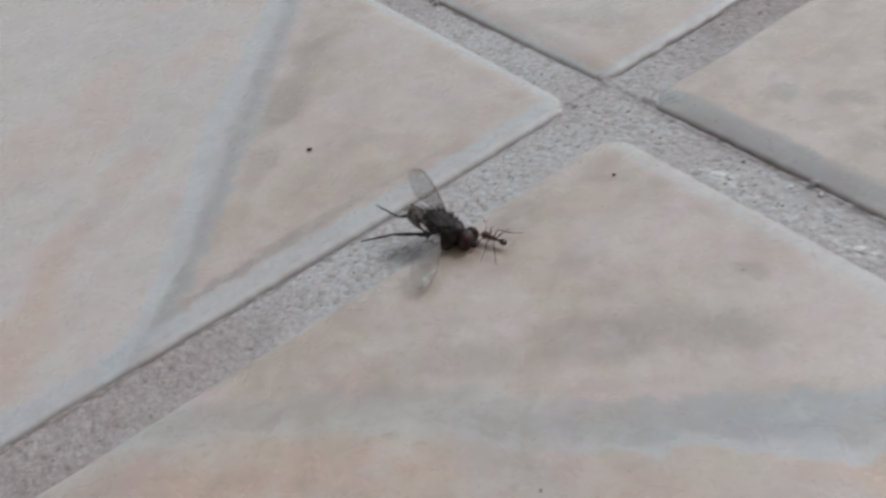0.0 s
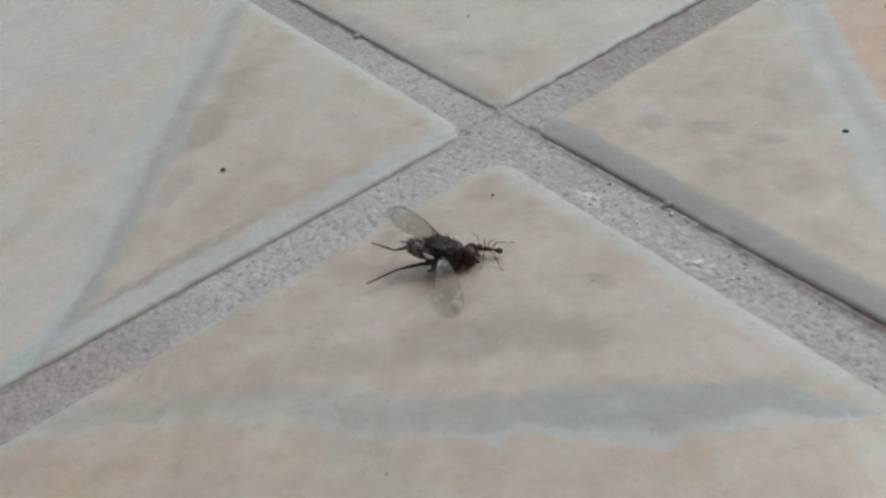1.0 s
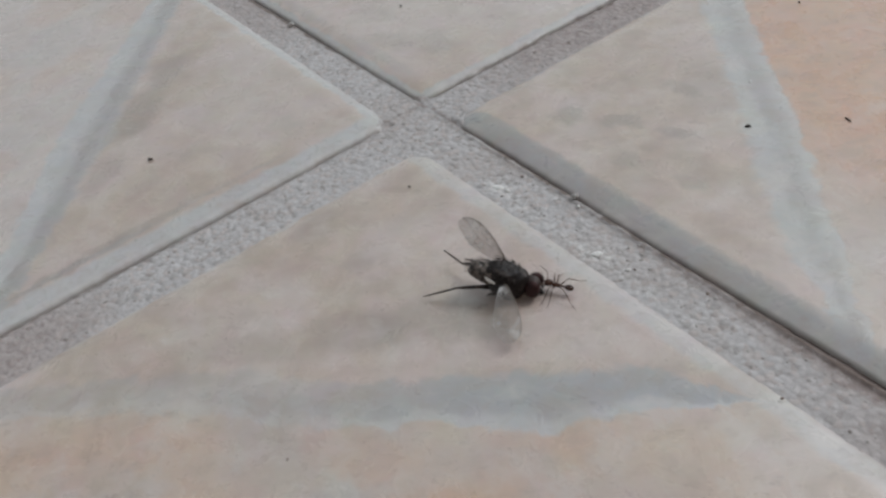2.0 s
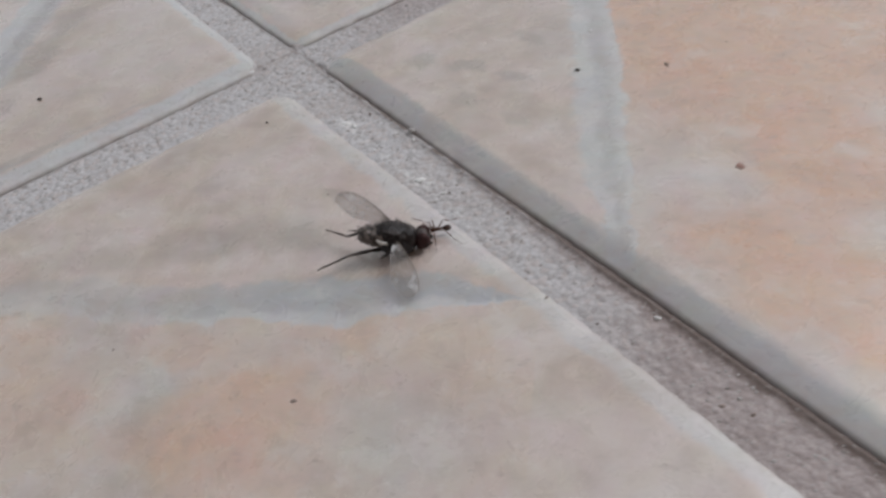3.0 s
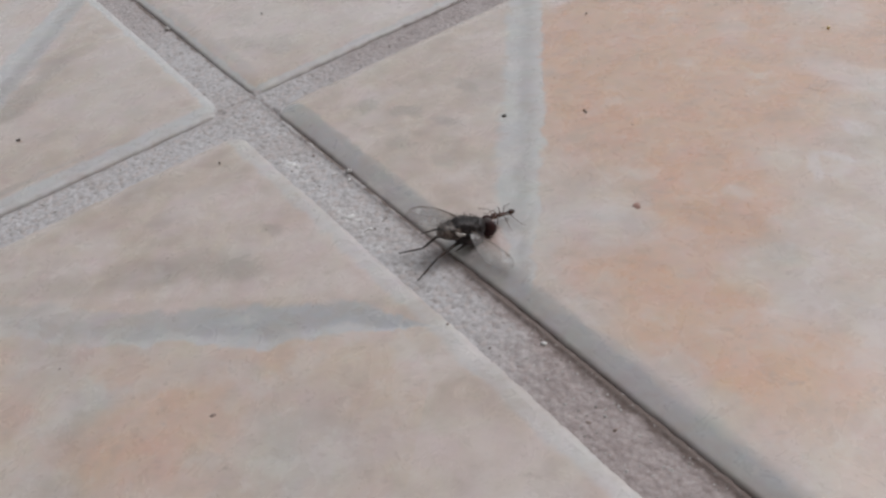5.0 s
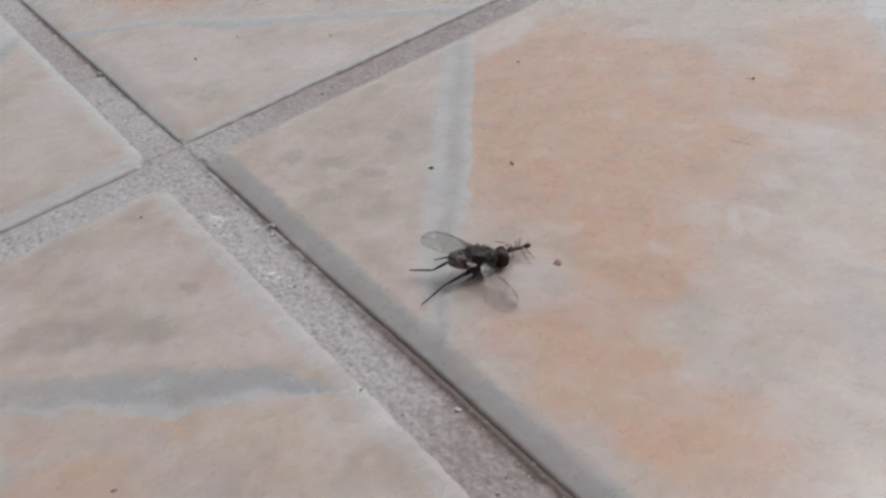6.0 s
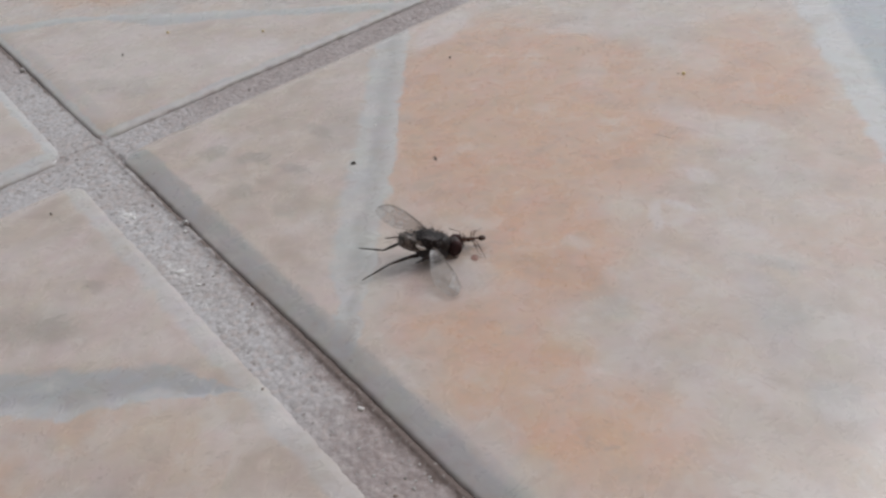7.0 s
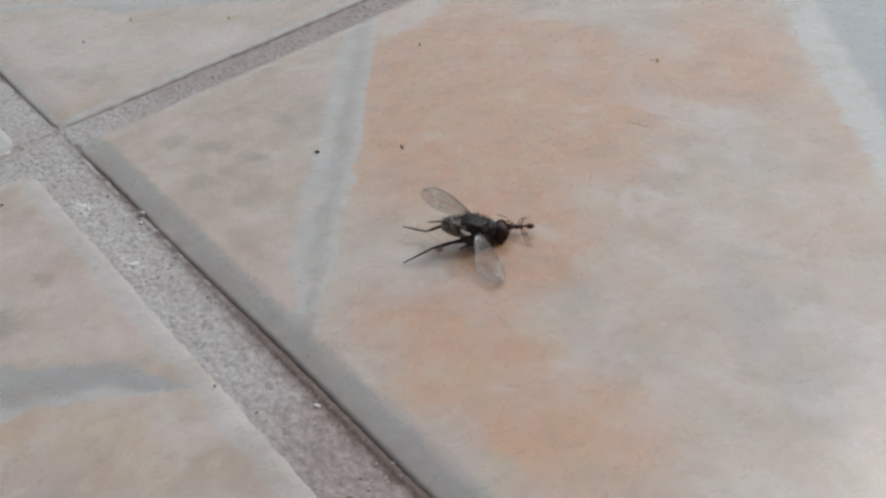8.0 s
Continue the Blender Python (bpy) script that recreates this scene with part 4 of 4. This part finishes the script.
        leg.matrix_local = Matrix.Translation(Vector(joints[0]) * MM)
        tagged(part("leg_hairs", hb, FLY_LEG, leg), kind="stuff")
        if label.find("hind") >= 0:
            movers.append(leg)
    # stiff bristles on back and abdomen
    bm = bmesh.new()
    for k in range(330):
        if k < 210:
            c, rad, back = Vector((0.2, -0.2, 1.82)), (1.95, 1.32, 1.22), -0.8
        else:
            c, rad, back = Vector((-1.65, -0.6, 2.4)), (1.15, 0.95, 0.85), -1.4
        a, b = rng.uniform(0, 2 * math.pi), rng.uniform(0.0, 1.0)
        d = Vector((math.sqrt(1 - b * b) * math.cos(a), math.sqrt(1 - b * b) * math.sin(a), b))
        p = c + tilt @ Vector((d.x * rad[0], d.y * rad[1], d.z * rad[2]))
        w = (tilt @ d + Vector((back, 0, 0.25))).normalized()
        tube(bm, [p - w * 0.05, p + w * rng.uniform(0.25, 0.5)], [0.02, 0.005], 3)
    tagged(part("bristles", bm, FLY_LEG, fly), "short stiff black bristles", kind="stuff")
    return fly, movers


# ---- the ant ----
def build_ant():
    ant = new("ant")
    tagged(ant, "small red-brown ant dragging the fly backwards by its head", "ant")
    # origin below the jaws; the body trails off along -x
    ant.scale = (0.95, 0.95, 0.95)
    bm = bmesh.new()
    lathe(bm, oval(-0.86, -0.08, 0.36, 10, 0.42), pose(0, 0, 0.78 * MM, 0, 8, 0), 16, 1.0, 0.85)
    head = part("head", bm, ANT_BROWN, ant)
    for s in (1, -1):
        bm = bmesh.new()
        tube(bm, [(-0.2, s * 0.16, 0.74), (-0.02, s * 0.17, 0.72), (0.14, s * 0.04, 0.70)], [0.07, 0.06, 0.02], 6)
        part("mandible", bm, ANT_LEG, head)
        bm = bmesh.new()
        tube(bm, *limb([(-0.3, s * 0.14, 0.92), (-0.2, s * 0.75, 1.35), (0.75, s * 1.45, 1.3)], (0.035, 0.03, 0.036)), 6)
        part("antenna", bm, ANT_LEG, head, "elbowed antenna")
        bm = bmesh.new()
        ball(bm, (-0.5, s * 0.27, 0.86), (0.07, 0.05, 0.07), Matrix(), 10, 6)
        part("eye", bm, ANT_DARK, head)
    bm = bmesh.new()
    lathe(bm, [(-1.72, 0.09), (-1.62, 0.17), (-1.4, 0.2), (-1.22, 0.18), (-1.1, 0.25), (-0.95, 0.25), (-0.84, 0.1), (-0.78, 0.06)], pose(0, 0, 0.74 * MM), 14, 0.95, 1.05)
    part("thorax", bm, ANT_BROWN, ant)
    bm = bmesh.new()
    lathe(bm, [(-2.02, 0.05), (-1.94, 0.09), (-1.86, 0.13), (-1.78, 0.08), (-1.7, 0.05)], pose(0, 0, 0.76 * MM), 10, 0.9, 1.3)
    part("petiole", bm, ANT_BROWN, ant)
    bm = bmesh.new()
    lathe(bm, oval(-2.78, -1.98, 0.29, 12, 0.42), pose(0, 0, 0.86 * MM, 0, -4, 0), 18, 1.0, 0.95)
    part("gaster", bm, ANT_DARK, ant, "dark rounded shiny gaster")
    legs = []
    for x, reach, out in ((-0.95, 0.9, 1.5), (-1.2, -0.3, 1.8), (-1.5, -1.3, 1.75)):
        for s in (1, -1):
            bm = bmesh.new()
            tube(bm, *limb([(0, 0, 0), (reach * 0.35, s * out * 0.42, 0.38), (reach * 0.8, s * out * 0.85, -0.35), (reach * 1.15, s * out * 1.2, -0.66)], (0.06, 0.05, 0.035, 0.018)), 6)
            leg = part("leg", bm, ANT_LEG, ant)
            leg.matrix_local = pose(x * MM, s * 0.12 * MM, 0.68 * MM)
            legs.append((leg, x, s))
    return ant, legs


build_floor()
build_crumbs()
FLY, FLY_MOVERS = build_fly()
ANT, ANT_LEGS = build_ant()

FLY_ROWS = [
    (0, 0.00855, -0.02665, 0, -2.3, 3.0, 23.0), (0.5, 0.01215, -0.02452, 0, -0.8, 0.8, 34.5), (1, 0.01777, -0.02027, 0, -0.4, -0.1, 44.5), (1.2, 0.01986, -0.01883, 0, 0.1, -2.3, 45.9),
    (2.3, 0.03452, -0.01266, 0, -0.2, 0.1, 29.7), (2.5, 0.03615, -0.01281, 0, 1.6, -3.2, 36.5), (3, 0.03993, -0.01222, 0, 0.2, -1.0, 53.7), (3.5, 0.04288, -0.00796, 0, 0.0, 6.4, 68.7),
    (4, 0.04489, -0.00450, 0, 0.7, 3.4, 70.8), (4.2, 0.04549, -0.00366, 0, -0.3, 1.6, 70.3), (5.3, 0.04587, 0.00432, 0, -0.9, 1.5, 75.4), (5.5, 0.04677, 0.00674, 0, 0.5, -0.7, 75.2),
    (6, 0.04887, 0.01036, 0, 0.2, 0.5, 65.4), (6.2, 0.04890, 0.01100, 0, 0.0, 1.5, 63.5), (6.35, 0.04892, 0.01140, 0, -2.0, 1.8, 63.0), (6.5, 0.04891, 0.01215, 0.0002, -31.0, 5.5, 62.3), (6.7, 0.04930, 0.01270, 0.0002, -29.0, 5.0, 58.5), (7, 0.05019, 0.01387, 0, -0.5, 3.4, 55.7),
    (7.5, 0.05308, 0.01763, 0, 0.1, 0.9, 56.6), (8, 0.05517, 0.01955, 0, 0.5, 3.3, 53.1),
]
# how the wings and the trailing legs swing at their roots
LEFT_WING = [(0, 0, 2, -3), (0.5, 9, 15, 8), (1, 9, 12, 12), (1.2, 9, 18, 6), (2.3, 0, 7, -4), (2.5, -3, 3, -12), (3, 2, 6, -2), (3.5, -24, 8, 22), (4, 2, 6, 16), (4.2, 2, 1, 5), (5.3, 1, -6, 4), (5.5, 2, -8, 3), (6, 7, 2, 10), (6.5, 0, 14, -10), (7, -1, 1, -3), (7.5, -2, 0, -6), (8, -5, -5, -11)]
RIGHT_WING = [(0, 0, 0, 1), (0.5, 1, 0, 2), (1, 5, 0, 5), (1.2, 1, -1, 5), (2.3, -2, -2, 9), (2.5, 2, 1, -2), (3, 1, 0, -1), (3.5, 2, 1, -4), (4, -2, 0, -2), (4.2, -3, -1, 2), (5.3, 3, -1, 5), (5.5, 4, 0, 2), (6, 4, 0, 2), (6.35, 5, 1, 2), (6.5, 29, 8, -2), (6.7, 28, 8, -2), (7, 4, 0, 2), (7.5, 2, 0, -1), (8, 2, 1, 0)]
FAR_LEG = [(0, 3, 9, 18), (0.5, -1, -3, 4), (1, 2, 8, 6), (1.2, 1, 6, -7), (2.3, 0, 2, -8), (2.5, 0, 1, -18), (3, 0, 2, -8), (3.5, 1, 4, 2), (4, 0, -1, -12), (4.2, 0, 1, -8), (5.3, -2, -7, 6), (5.5, 0, 0, 1), (6, 0, -1, 0), (6.5, 0, -1, 4), (7, 1, 4, 11), (7.5, 0, 0, -4), (8, 0, -2, -4)]
NEAR_LEG = [(0, -2, 4, 11), (0.5, -2, 7, 10), (1, -3, 7, 9), (1.2, -4, 12, 5), (2.3, 0, 1, -2), (2.5, -2, 10, -8), (3, -2, 8, 0), (3.5, -2, 6, 8), (4, 2, -2, -7), (4.2, -2, 6, 0), (5.3, -1, -1, 9), (5.5, -1, 2, 7), (6, -1, 1, 5), (6.5, 3, -1, -16), (7, 1, -2, 0), (7.5, 0, 1, -5), (8, 1, -2, -3)]
ANT_ROWS = [
    (0, 11.5, -24.3, -162), (0.5, 14.2, -21.8, -160), (1, 19.1, -17.2, -146), (1.2, 21.7, -15.5, -141), (2.3, 36.9, -10.5, -153), (2.5, 38.3, -10.6, -137), (3, 40.7, -9.4, -121),
    (3.5, 44.0, -4.8, -68), (4, 45.5, -1.1, -84), (4.2, 45.5, 0.0, -87), (5.3, 45.6, 8.2, -111), (5.5, 46.7, 10.8, -103), (6, 49.6, 14.0, -110),
    (6.5, 50.6, 15.1, -130), (7, 51.5, 17.0, -125), (7.5, 54.1, 20.8, -130), (8, 56.8, 22.6, -131),
]


def motions():
    walk(FLY, [(t, pose(*p)) for t, *p in FLY_ROWS])
    for ob, rows in zip(FLY_MOVERS, (LEFT_WING, RIGHT_WING, FAR_LEG, NEAR_LEG)):
        root = [ob.matrix_basis.translation[k] for k in range(3)]
        walk(ob, [(t, pose(*root, *turn)) for t, *turn in rows])
    walk(ANT, [(t, pose(x * MM, y * MM, 0.0, 0, 0, yaw) @ pose(0.12 * MM, 0, 0)) for t, x, y, yaw in ANT_ROWS])
    for leg, x, s in ANT_LEGS:
        phase = (0 if (x == -1.2) == (s > 0) else math.pi)
        rows = []
        for k in range(41):
            t = k * 0.2
            a = 2 * math.pi * t * 1.9 + phase
            rows.append((t, pose(x * MM, s * 0.12 * MM, 0.68 * MM, s * 5 * max(0, math.cos(a)), 0, 14 * math.sin(a))))
        walk(leg, rows)


motions()
